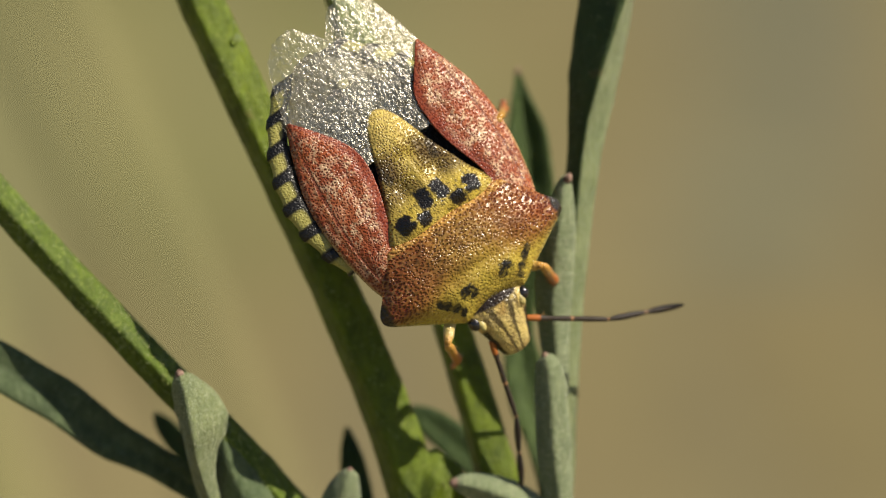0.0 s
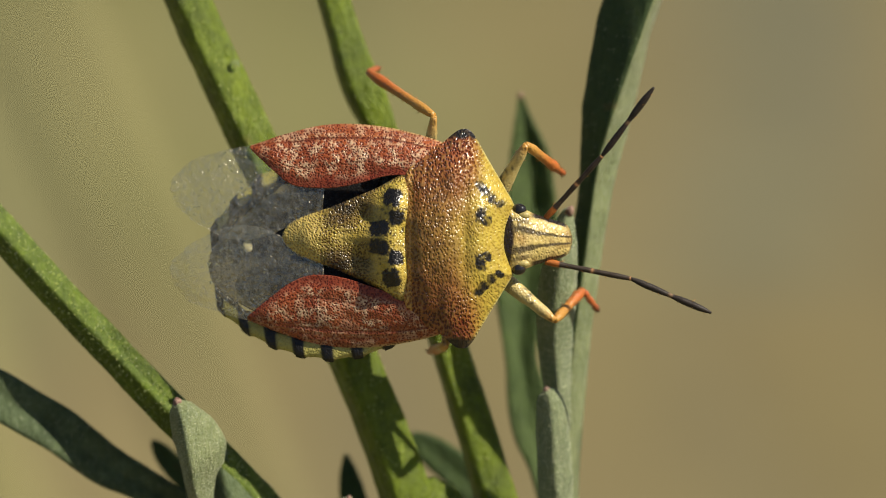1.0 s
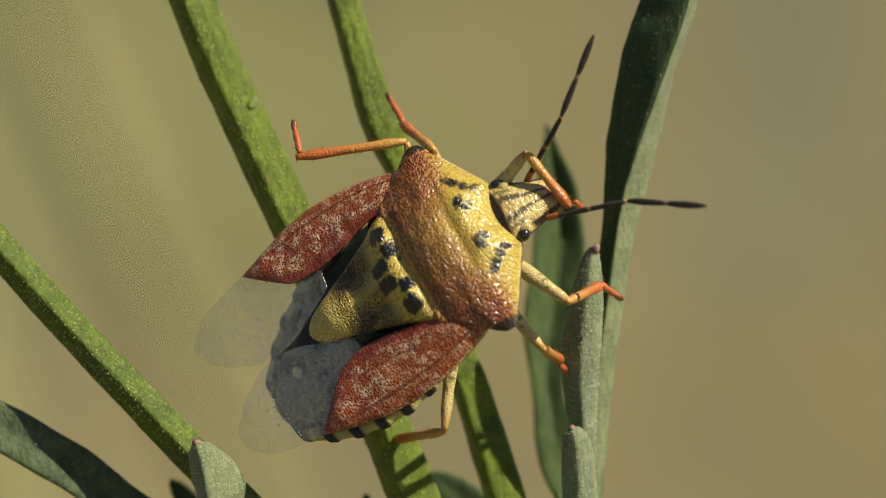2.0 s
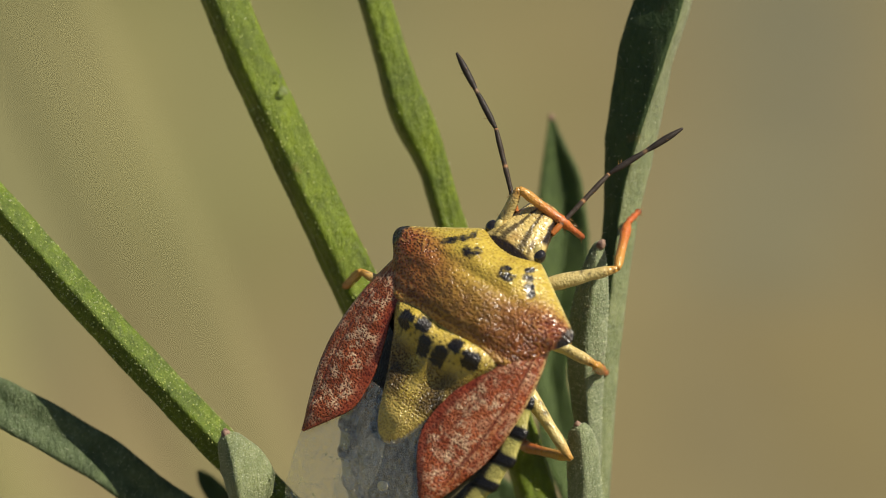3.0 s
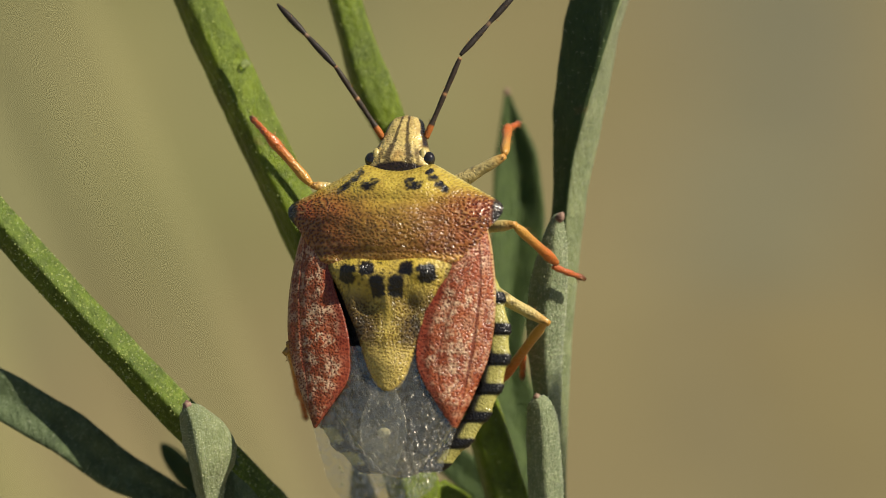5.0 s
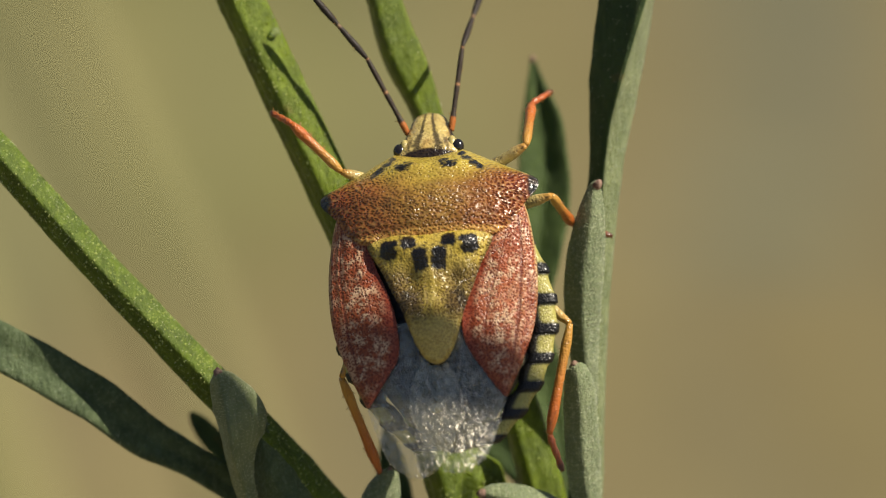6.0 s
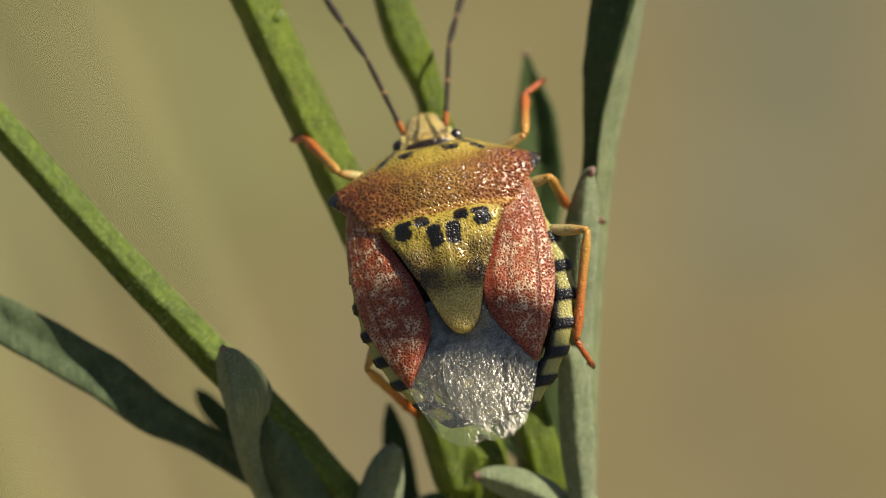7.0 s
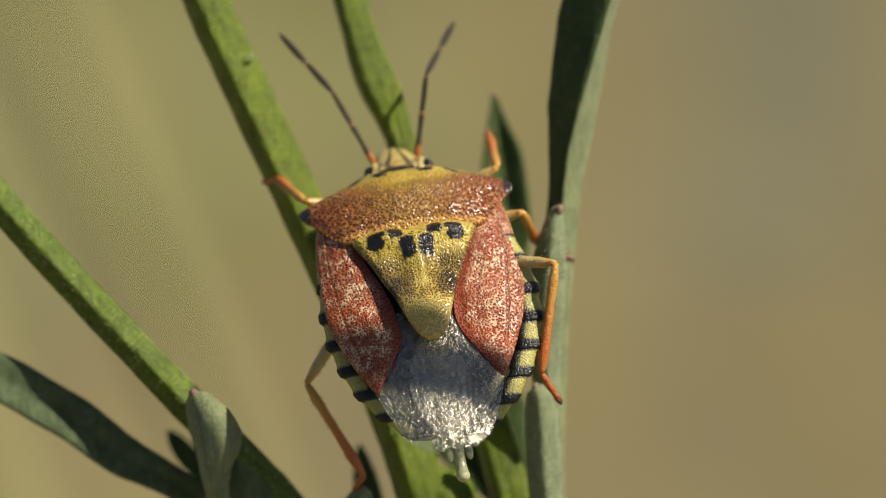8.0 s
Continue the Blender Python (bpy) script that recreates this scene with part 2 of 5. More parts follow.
def ground_material():
    k = Mat("dry_meadow_soil", 0.9, 0.2)
    c = k.ramp(k.noise(0.012, 3, 0.5), (0.35, (0.141, 0.115, 0.051)), (0.65, (0.198, 0.166, 0.077)))
    c = k.mix(k.ramp(k.noise(0.05, 2, 0.5), (0.4, 0.0), (0.7, 0.5)), c, (0.125, 0.10, 0.055))
    # clumps of low green cover
    warp = k.node("ShaderNodeTexNoise", Scale=0.012, Detail=4.0)
    k.link(k.mm, warp.inputs["Vector"])
    push = k.node("ShaderNodeVectorMath", operation="MULTIPLY_ADD")
    push.inputs[1].default_value = (140, 140, 0)
    push.inputs[2].default_value = (-70, -70, 0)
    k.link(warp.outputs["Color"], push.inputs[0])
    uneven = k.node("ShaderNodeVectorMath", operation="ADD")
    k.link(k.mm, uneven.inputs[0])
    k.link(push.outputs[0], uneven.inputs[1])
    green = None
    for x, y, r in GREEN_CLUMPS:
        away = k.node("ShaderNodeVectorMath", operation="DISTANCE")
        away.inputs[1].default_value = (x, y, 0)
        k.link(uneven.outputs[0], away.inputs[0])
        near = k.node("ShaderNodeMapRange")
        near.inputs["From Min"].default_value, near.inputs["From Max"].default_value = r, r * 0.55
        k.link(away.outputs["Value"], near.inputs["Value"])
        green = near.outputs[0] if green is None else k.mix(1.0, green, near.outputs[0], "LIGHTEN")
    moss = k.mix(1.0, green, k.ramp(k.noise(0.02, 4, 0.6), (0.25, 0.45), (0.6, 1.0)), "MULTIPLY")
    c = k.mix(moss, c, (0.160, 0.162, 0.058))
    # flattened grass lies in soft strips over the soil
    for turn, across, stretch, low, share, tone, mask in ((16.5, 1 / 24, 1 / 170, 0.42, 0.9, (0.222, 0.211, 0.085), green), (4.0, 1 / 26, 1 / 260, 0.46, 0.4, (0.135, 0.122, 0.078), None), (9.0, 1 / 34, 1 / 240, 0.5, 0.4, (0.225, 0.186, 0.09), None)):
        cs, sn = math.cos(radians(turn)), math.sin(radians(turn))
        pair = k.node("ShaderNodeCombineXYZ")
        for slot, way in ((0, (cs * across, sn * across, 0)), (1, (-sn * stretch, cs * stretch, 0))):
            dot = k.node("ShaderNodeVectorMath", operation="DOT_PRODUCT")
            dot.inputs[1].default_value = way
            k.link(k.mm, dot.inputs[0])
            k.link(dot.outputs["Value"], pair.inputs[slot])
        strip = k.ramp(k.noise(1.0, 1, 0.5, pair.outputs[0]), (low, 0.0), (low + 0.18, share))
        c = k.mix(k.mix(1.0, strip, mask, "MULTIPLY") if mask is not None else strip, c, tone)
    for x, y, r in GREY_CLUMPS:
        away = k.node("ShaderNodeVectorMath", operation="DISTANCE")
        away.inputs[1].default_value = (x, y, 0)
        k.link(k.mm, away.inputs[0])
        near = k.node("ShaderNodeMapRange")
        near.inputs["From Min"].default_value, near.inputs["From Max"].default_value = r, r * 0.3
        near.inputs["To Max"].default_value = 0.9
        k.link(away.outputs["Value"], near.inputs["Value"])
        c = k.mix(near.outputs[0], c, (0.118, 0.122, 0.082))
    for x, y, r in SHORT_CLUMPS:
        away = k.node("ShaderNodeVectorMath", operation="DISTANCE")
        away.inputs[1].default_value = (x, y, 0)
        k.link(uneven.outputs[0], away.inputs[0])
        near = k.node("ShaderNodeMapRange")
        near.inputs["From Min"].default_value, near.inputs["From Max"].default_value = r, r * 0.4
        near.inputs["To Max"].default_value = 0.6
        k.link(away.outputs["Value"], near.inputs["Value"])
        c = k.mix(near.outputs[0], c, (0.105, 0.105, 0.038))
    k.colour(c)
    k.bump(k.noise(0.05, 4), 0.5, 0.004)
    return k.m


SOIL = ground_material()
def grass_material(name, colour):
    k = Mat(name, 0.7, 0.25)
    k.colour(k.ramp(k.noise(0.06, 2), (0.3, tuple(v * 0.8 for v in colour)), (0.7, colour)))
    k.bump(k.noise(0.8, 2, 0.5, k.stretch(1.0, 0.1, 0.1)), 0.2, 0.0003)
    return k.m


GRASS = grass_material("green_grass", (0.24, 0.225, 0.09))
STRAW = grass_material("dry_straw", (0.265, 0.25, 0.108))


# ---- mesh helpers ----
def spline(points, n):
    """n+1 samples of a Catmull-Rom curve through rows of numbers, even in parameter."""
    p = np.array(points, float)
    q = np.vstack([2 * p[0] - p[1], p, 2 * p[-1] - p[-2]])
    out = []
    for i in range(n + 1):
        s = i / n * (len(p) - 1)
        k = min(int(s), len(p) - 2)
        f = s - k
        a, b, c, d = q[k], q[k + 1], q[k + 2], q[k + 3]
        out.append(0.5 * (2 * b + (c - a) * f + (2 * a - 5 * b + 4 * c - d) * f * f + (3 * b - a - 3 * c + d) * f ** 3))
    return np.array(out)


def loft(rings, colours=None):
    """A closed skin through rings of equal count, with fan caps."""
    bm = bmesh.new()
    layer = bm.verts.layers.float_color.new("tint") if colours is not None else None
    rows = []
    for i, ring in enumerate(rings):
        row = []
        for j, p in enumerate(ring):
            v = bm.verts.new(Vector(p))
            if layer is not None:
                v[layer] = (*colours[i][j], 1) if len(colours[i][j]) == 3 else colours[i][j]
            row.append(v)
        rows.append(row)
    n = len(rows[0])
    for a, b in zip(rows, rows[1:]):
        for j in range(n):
            bm.faces.new((a[j], a[(j + 1) % n], b[(j + 1) % n], b[j]))
    for row, flip in ((rows[0], True), (rows[-1], False)):
        c = bm.verts.new(sum((v.co for v in row), Vector()) / n)
        if layer is not None:
            c[layer] = row[0][layer]
        for j in range(n):
            tri = (row[j], row[(j + 1) % n], c)
            bm.faces.new(tri[::-1] if flip else tri)
    bmesh.ops.recalc_face_normals(bm, faces=bm.faces)
    return bm


def part(name, bm, material, parent, label="", smooth=True):
    me = bpy.data.meshes.new(name)
    bm.to_mesh(me)
    bm.free()
    me.polygons.foreach_set("use_smooth", [smooth] * len(me.polygons))
    for m in (material if isinstance(material, (list, tuple)) else [material]):
        me.materials.append(m)
    ob = new(name, me)
    ob.parent = parent
    if label:
        tagged(ob, label)
    return ob


def frames_along(centres, hint):
    """Tangent, side and normal at each centre; the normal stays near hint."""
    out = []
    n = len(centres)
    for i in range(n):
        t = Vector(centres[min(i + 1, n - 1)]) - Vector(centres[max(i - 1, 0)])
        t.normalize()
        side = t.cross(Vector(hint)).normalized()
        out.append((t, side, side.cross(t).normalized()))
    return out


def tube(points, n=40, sides=14, face=25.0, square=3.2, wobble=0.04, seed=0.0, hint=None):
    """A four-sided, rounded stem. points: rows of x, y, z, radius in metres."""
    s = spline(points, n)
    hint = hint or AXIS_W
    rings = []
    for i, (row, (t, side, nor)) in enumerate(zip(s, frames_along(s[:, :3], hint))):
        c, r = Vector(row[:3]), max(row[3], 1e-6)
        ring = []
        for j in range(sides):
            a = 2 * math.pi * j / sides
            q = a - radians(face)
            bumpy = 1.06 / (abs(math.cos(q)) ** square + abs(math.sin(q)) ** square) ** (1 / square) + wobble * noise.noise(c * 900 + Vector((math.cos(a), math.sin(a), seed)) * 0.9)
            bumpy += 0.022 * math.cos(9 * a + seed) + 0.022 * noise.noise(c * 2600 + Vector((math.cos(a), math.sin(a), seed)) * 2.2)
            ring.append(c + (side * math.cos(a) + nor * math.sin(a)) * r * bumpy)
        rings.append(ring)
    return loft(rings)


def fuzz(points, count, length, parent, seed, span=(-14, 14), name="hair"):
    """Short pale hairs standing off a stem, in one mesh."""
    rng = random.Random(seed)
    s = spline(points, 200)
    fr = frames_along(s[:, :3], AXIS_W)
    keep = [i for i in range(len(s)) if span[0] < (Vector(s[i][:3]) + PLANT - CENTRE).dot(AXIS_V) * 1000 < span[1]]
    bm = bmesh.new()
    for _ in range(count):
        i = rng.choice(keep)
        t, side, nor = fr[i]
        a = rng.uniform(0, math.tau)
        way = side * math.cos(a) + nor * math.sin(a)
        base = Vector(s[i][:3]) + t * rng.uniform(-0.0003, 0.0003) + way * s[i][3] * 0.98
        out = (way + t * rng.uniform(-0.5, 0.5) + side * rng.uniform(-0.3, 0.3)).normalized() * length * rng.uniform(0.4, 1.2) * 0.001
        b = t * 0.000010
        c = way.cross(t) * 0.000012
        vs = [bm.verts.new(p) for p in (base - b, base + b, base + c, base + out)]
        for tri in ((0, 1, 3), (1, 2, 3), (2, 0, 3)):
            bm.faces.new([vs[q] for q in tri])
    ob = part(name, bm, HAIR, parent, "fine pale hairs")
    tagged(ob, kind="stuff")
    return ob


def blade(points, n=44, across=9, thick=0.25, hint=None, wobble=0.05, seed=0.0):
    """A leaf. points: rows of x, y, z, half width, fold, turn in degrees (metres); fold lifts both edges towards the normal."""
    s = spline(points, n)
    hint = hint or AXIS_W
    rings = []
    for i, (row, (t, side, nor)) in enumerate(zip(s, frames_along(s[:, :3], hint))):
        c, hw, fold = Vector(row[:3]), max(row[3], 2e-5), row[4]
        turn = Matrix.Rotation(radians(row[5]), 3, t)
        sd, nm = turn @ side, turn @ nor
        th = min(thick * 0.001, hw * 0.8)
        top, low = [], []
        for j in range(across):
            f = -1 + 2 * j / (across - 1)
            w = 1 + wobble * noise.noise(Vector((i * 0.25, f * 2 + seed, seed)))
            p = c + sd * (f * hw * w) + nm * ((abs(f) ** 1.15 - 0.4) * fold * hw + 0.04 * hw * noise.noise(Vector((i * 0.3, f * 1.5, seed + 5))))
            edge = 1 - 0.75 * abs(f) ** 3
            top.append(p + nm * th * 0.5 * edge)
            low.append(p - nm * th * 0.5 * edge)
        rings.append(top + low[::-1])
    return loft(rings)


# ---- ground and far meadow ----
def meadow():
    bm = bmesh.new()
    n = 60
    grid = []
    for i in range(n + 1):
        row = []
        for j in range(n + 1):
            a, b = (i / n * 2 - 1), (j / n * 2 - 1)
            x, y = math.copysign(abs(a) ** 4, a) * 600, math.copysign(abs(b) ** 4, b) * 600
            r = math.hypot(x, y)
            z = 0.012 * noise.noise(Vector((x * 4, y * 4, 0))) * min(1, r / 0.15) - 0.004
            row.append(bm.verts.new((x, y, z)))
        grid.append(row)
    for i in range(n):
        for j in range(n):
            bm.faces.new((grid[i][j], grid[i + 1][j], grid[i + 1][j + 1], grid[i][j + 1]))
    ob = part("ground", bm, SOIL, None)
    tagged(ob, "dry tan meadow soil with sparse short cover", "ground", kind="structure")


meadow()


def reed(rows, width, bm, seed):
    """A long blade from the soil up through the given (u, v, w) spots."""
    pts = [at(*r) for r in rows]
    low = pts[-1] + (pts[-1] - pts[0]).normalized() * 0.02
    foot = Vector((low.x + (low.x - pts[0].x) * 0.5, low.y + 0.03, -0.01))
    s = spline([tuple(p) for p in pts + [foot]], 24)
    n = len(s)
    prev = None
    for i, (t, side, nor) in enumerate(frames_along(s, AXIS_W)):
        c = Vector(s[i])
        w = width * 0.0005 * (0.25 + 0.75 * min(1, i / 5)) * (1 + 0.15 * noise.noise(Vector((i * 0.4, seed, 0))))
        ring = [bm.verts.new(c + side * w), bm.verts.new(c - nor * w * 0.3), bm.verts.new(c - side * w), bm.verts.new(c - nor * w * 0.2)]
        if prev:
            for q in range(4):
                bm.faces.new((prev[q], prev[(q + 1) % 4], ring[(q + 1) % 4], ring[q]))
        prev = ring


def reeds(name, material, spots, label):
    bm = bmesh.new()
    for i, (u0, v0, u1, v1, w, width) in enumerate(spots):
        reed([(u0, v0, w), ((u0 + u1) / 2 - 1.5, (v0 + v1) / 2, w), (u1, v1, w - 8)], width, bm, i)
    tagged(part(name, bm, material, None), label, "grass", kind="stuff")


reeds("green_grass", GRASS, [(-88, 60, -38, -80, -450, 15)], "loose green grass blades rising from the soil")
reeds("dry_grass", STRAW, [(-76, 80, -3, -80, -520, 7)], "pale dry grass blades rising from the soil")

# ---- the plant ----
PLANT = Vector((0.002, 0.0, 0.0))
plant = new("plant")
plant.location = PLANT
tagged(plant, "grey-green herb with slender stems and narrow leaves growing from dry soil", "plant")


def local(p):
    """Plant-space metres from a (u, v, w) row."""
    return tuple(at(*p) - PLANT)


def stem_rows(rows, du=0.0, dv=0.0, wide=1.0):
    return [(*local((u + du, v + dv, w)), r * 0.001 * wide) for (u, v, w), r in rows]


def leaf_rows(rows):
    return [(*local(p), hw * 0.001, fold, turn) for p, hw, fold, turn in rows]


FOOT = [((1.5, -60, -14), 0.95), ((2.0, -160, -30), 1.1), ((0.5, -285, -50), 1.3)]

MAIN_LINE = stem_rows([
    ((-10.27, 13.86, -3.2), 0.66), ((-9.29, 11.16, -3), 0.68), ((-8.20, 8.45, -2.7), 0.70), ((-6.86, 5.57, -2.6), 0.71), ((-5.19, 2.03, -2.6), 0.72), ((-3.38, -1.90, -2.8), 0.74),
    ((-1.84, -5.55, -3), 0.78), ((-0.75, -8.83, -3.4), 0.82), ((0.31, -12.76, -4.5), 0.86)] + FOOT, 0.13, 0.02, 0.9)
main_stem = part("main_stem", tube(MAIN_LINE, 220, 56, 26, 4.5, 0.06, 1.0), STEM, plant, "bright green ribbed stem")
SECOND_LINE = stem_rows([
    ((-4.71, 13.92, -4), 0.46), ((-4.09, 11.21, -3.8), 0.5), ((-3.31, 8.50, -3.6), 0.54), ((-2.89, 7.14, -3.5), 0.60), ((-2.46, 5.99, -3.5), 0.66), ((-1.85, 4.64, -3.5), 0.52), ((-1.50, 3.49, -3.5), 0.48), ((-0.46, 0.02, -3.6), 0.55),
    ((0.81, -3.83, -3.6), 0.62), ((1.70, -6.72, -3.6), 0.66), ((2.33, -9.43, -3.8), 0.7), ((1.86, -12.80, -5), 0.74)] + FOOT[:1], 0.09, 0.02, 0.92)
second_stem = part("second_stem", tube(SECOND_LINE, 200, 56, 14, 4.0, 0.06, 2.2), STEM, plant, "bright green ribbed stem")
SIDE_LINE = stem_rows([
    ((-19.84, 7.24, -1.2), 0.48), ((-17.19, 4.21, -1.2), 0.5), ((-14.87, 1.60, -1.3), 0.52), ((-12.59, -0.93, -1.3), 0.53), ((-9.22, -4.48, -1.4), 0.55), ((-6.57, -7.23, -2.0), 0.58),
    ((-3.55, -10.76, -3.6), 0.62), ((0.31, -14.82, -5.9), 0.66)] + FOOT[:1], 0.02, 0.0, 0.88)
side_stem = part("side_stem", tube(SIDE_LINE, 200, 56, 44, 5.0, 0.05, 4.1), STEM_DARK, plant, "hairy green side stem, darkened for its shaded face")
SHEATH_LINE = stem_rows([((-7.75, 7.7, -2.6), 0.04), ((-7.15, 6.7, -2.45), 0.2), ((-6.32, 5.15, -2.4), 0.3), ((-5.47, 3.45, -2.4), 0.33), ((-4.72, 1.95, -2.4), 0.34), ((-2.97, -1.85, -2.6), 0.36), ((-1.42, -5.5, -2.9), 0.38), ((-0.42, -8.8, -3.4), 0.38), ((0.6, -12.7, -4.6), 0.3)])
sheath = part("leaf_sheath", tube(SHEATH_LINE, 120, 24, 20, 2.6, 0.08, 7.3), STEM, plant, "green leaf sheath pressed to the stem")
fuzz(MAIN_LINE, 2600, 0.10, main_stem, 11)
fuzz(SECOND_LINE, 1400, 0.09, second_stem, 12)
fuzz(SIDE_LINE, 2400, 0.13, side_stem, 13)


def beads(rows, parent, name, label):
    """Tiny clear drops clinging to a stem. rows: u, v, w, radius."""
    bm = bmesh.new()
    for u, v, w, r in rows:
        m = Matrix.Translation(at(u, v, w) - PLANT) @ Matrix.Diagonal((r * 0.001, r * 0.001, r * 0.001, 1))
        bmesh.ops.create_icosphere(bm, subdivisions=2, radius=1.0, matrix=m)
    part(name, bm, LIQUID, parent, label)


def bead_rows(line, count, seed, sizes):
    """Beads on the sunny, near side of a stem within the visible stretch."""
    rng = random.Random(seed)
    s = spline(line, 200)
    out = []
    for _ in range(count):
        while True:
            row = s[rng.randrange(len(s))]
            d = Vector(row[:3]) + PLANT - CENTRE
            u, v, w = d.dot(AXIS_U) * 1000, d.dot(AXIS_V) * 1000, d.dot(AXIS_W) * 1000
            if -9 < v < 11:
                break
        a, r = radians(rng.uniform(5, 100)), row[3] * 1000
        out.append((u + math.cos(a) * r * 1.0, v + math.cos(a) * r * 0.3, w + math.sin(a) * r * 1.0, rng.uniform(*sizes)))
    return out




def papillae(ob, count, seed, sizes, span=(-10, 11)):
    """Tiny glossy bumps on a stem's skin."""
    rng = random.Random(seed)
    ball6 = [Vector(p) for p in ((1, 0, 0), (-1, 0, 0), (0, 1, 0), (0, -1, 0), (0, 0, 1), (0, 0, -1))]
    polys = [p for p in ob.data.polygons if span[0] < (p.center + PLANT - CENTRE).dot(AXIS_V) * 1000 < span[1] and p.normal.dot(AXIS_W) > -0.4]
    weights = list(itertools.accumulate(p.area for p in polys))
    bm = bmesh.new()
    for p in rng.choices(polys, cum_weights=weights, k=count):
        vs = [ob.data.vertices[i].co for i in p.vertices]
        w = [rng.random() for _ in vs]
        base = sum((v * q for v, q in zip(vs, w)), Vector()) / sum(w)
        r = rng.uniform(*sizes) * 0.001
        bmesh.ops.create_icosphere(bm, subdivisions=1, radius=r, matrix=Matrix.Translation(base))
    tagged(part("papillae", bm, PAPILLA, ob, "tiny glossy bumps"), kind="stuff")


papillae(main_stem, 650, 51, (0.018, 0.048))
papillae(second_stem, 400, 52, (0.016, 0.04))
papillae(side_stem, 800, 53, (0.018, 0.042))
beads(bead_rows(MAIN_LINE, 16, 31, (0.02, 0.045)), main_stem, "dew", "tiny clear dew drops")
beads([(-6.80, 7.45, -1.95, 0.05), (-6.72, 6.95, -1.97, 0.16)], main_stem, "dew_ring", "flat clear drop on the stem")
beads(bead_rows(SIDE_LINE, 22, 32, (0.02, 0.04)), side_stem, "dew", "tiny clear dew drops")


def leaf(name, rows, material, n=44, across=13, thick=0.4, hint=None, seed=0.0, label="", tip=None):
    """A leaf of the plant; tip: size of its withered end (mm)."""
    rows = leaf_rows(rows)
    bm = blade(rows, n, across, thick, hint=hint, seed=seed)
    # a pair of materials splits the leaf at its keel
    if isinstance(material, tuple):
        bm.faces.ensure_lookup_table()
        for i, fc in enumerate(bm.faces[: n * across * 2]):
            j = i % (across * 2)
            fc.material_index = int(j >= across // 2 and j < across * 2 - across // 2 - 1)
    ob = part(name, bm, material, plant, label)
    if tip:
        c, d = Vector(rows[0][:3]), (Vector(rows[0][:3]) - Vector(rows[1][:3])).normalized()
        bm = bmesh.new()
        bmesh.ops.create_icosphere(bm, subdivisions=3, radius=1.0)
        q = d.to_track_quat("Z", "Y")
        for v in bm.verts:
            k = 1 + 0.25 * noise.noise(v.co * 2.2 + Vector((seed, 0, 0)))
            v.co = c - d * 0.00008 + q @ (Vector((v.co.x, v.co.y, v.co.z * 1.35)) * k * tip * 0.001)
        part("leaf_tip", bm, TIP, ob, "withered pinkish brown tip")
    return ob


low_leaf = leaf("low_leaf", [
    ((-19.17, -2.54, -2), 0.51, 0.3, -12), ((-16.70, -3.31, -2.2), 0.75, 0.35, -12), ((-15.00, -4.17, -2.4), 0.80, 0.4, -12), ((-12.78, -5.46, -2.6), 0.78, 0.4, -10), ((-11.14, -6.70, -3), 0.71, 0.4, -10),
    ((-9.78, -7.40, -3.2), 0.57, 0.4, -5), ((-8.36, -8.31, -3.6), 0.51, 0.4, 0), ((-6.46, -9.53, -4.2), 0.46, 0.4, 0)], LOW_SKIN, 60, 13, 0.5, seed=1, label="narrow dark channelled leaf")
fold_leaf = leaf("folded_leaf", [
    ((-8.55, -4.41, 0.5), 0.16, -0.3, 0), ((-8.43, -4.68, 0.5), 0.44, -0.9, 10), ((-8.12, -5.54, 0.4), 0.82, -1.3, 16), ((-7.97, -6.29, 0.3), 0.86, -1.5, 16), ((-7.89, -7.34, -0.1), 0.52, -1.5, 10),
    ((-7.58, -8.71, -1.1), 0.34, -1.0, 0), ((-6.78, -10.51, -2.5), 0.25, -0.6, 0)], LEAF_PALE, 50, 15, 0.3, seed=2, label="felted grey-green folded leaf", tip=0.16)
under_leaf = leaf("under_leaf", [
    ((-7.38, -5.59, -1.4), 0.1, -0.3, 0), ((-7.24, -6.45, -1.4), 0.45, -0.5, 0), ((-6.70, -7.97, -1.4), 0.8, -0.6, 0), ((-5.80, -9.71, -1.8), 0.8, -0.6, 0), ((-4.12, -11.89, -3.0), 0.4, -0.5, 0)], LEAF, 40, 13, 0.3, seed=12)
dark_tip = leaf("small_leaf", [
    ((-9.79, -5.97, -6.5), 0.08, 0.2, 0), ((-9.48, -6.35, -6.5), 0.3, 0.3, 0), ((-8.89, -7.03, -6.4), 0.4, 0.3, 0), ((-7.89, -7.99, -6), 0.35, 0.3, 0), ((-6.67, -8.89, -4.6), 0.2, 0.3, 0)], DEEP_LEAF, 24, 9, 0.3, seed=3)
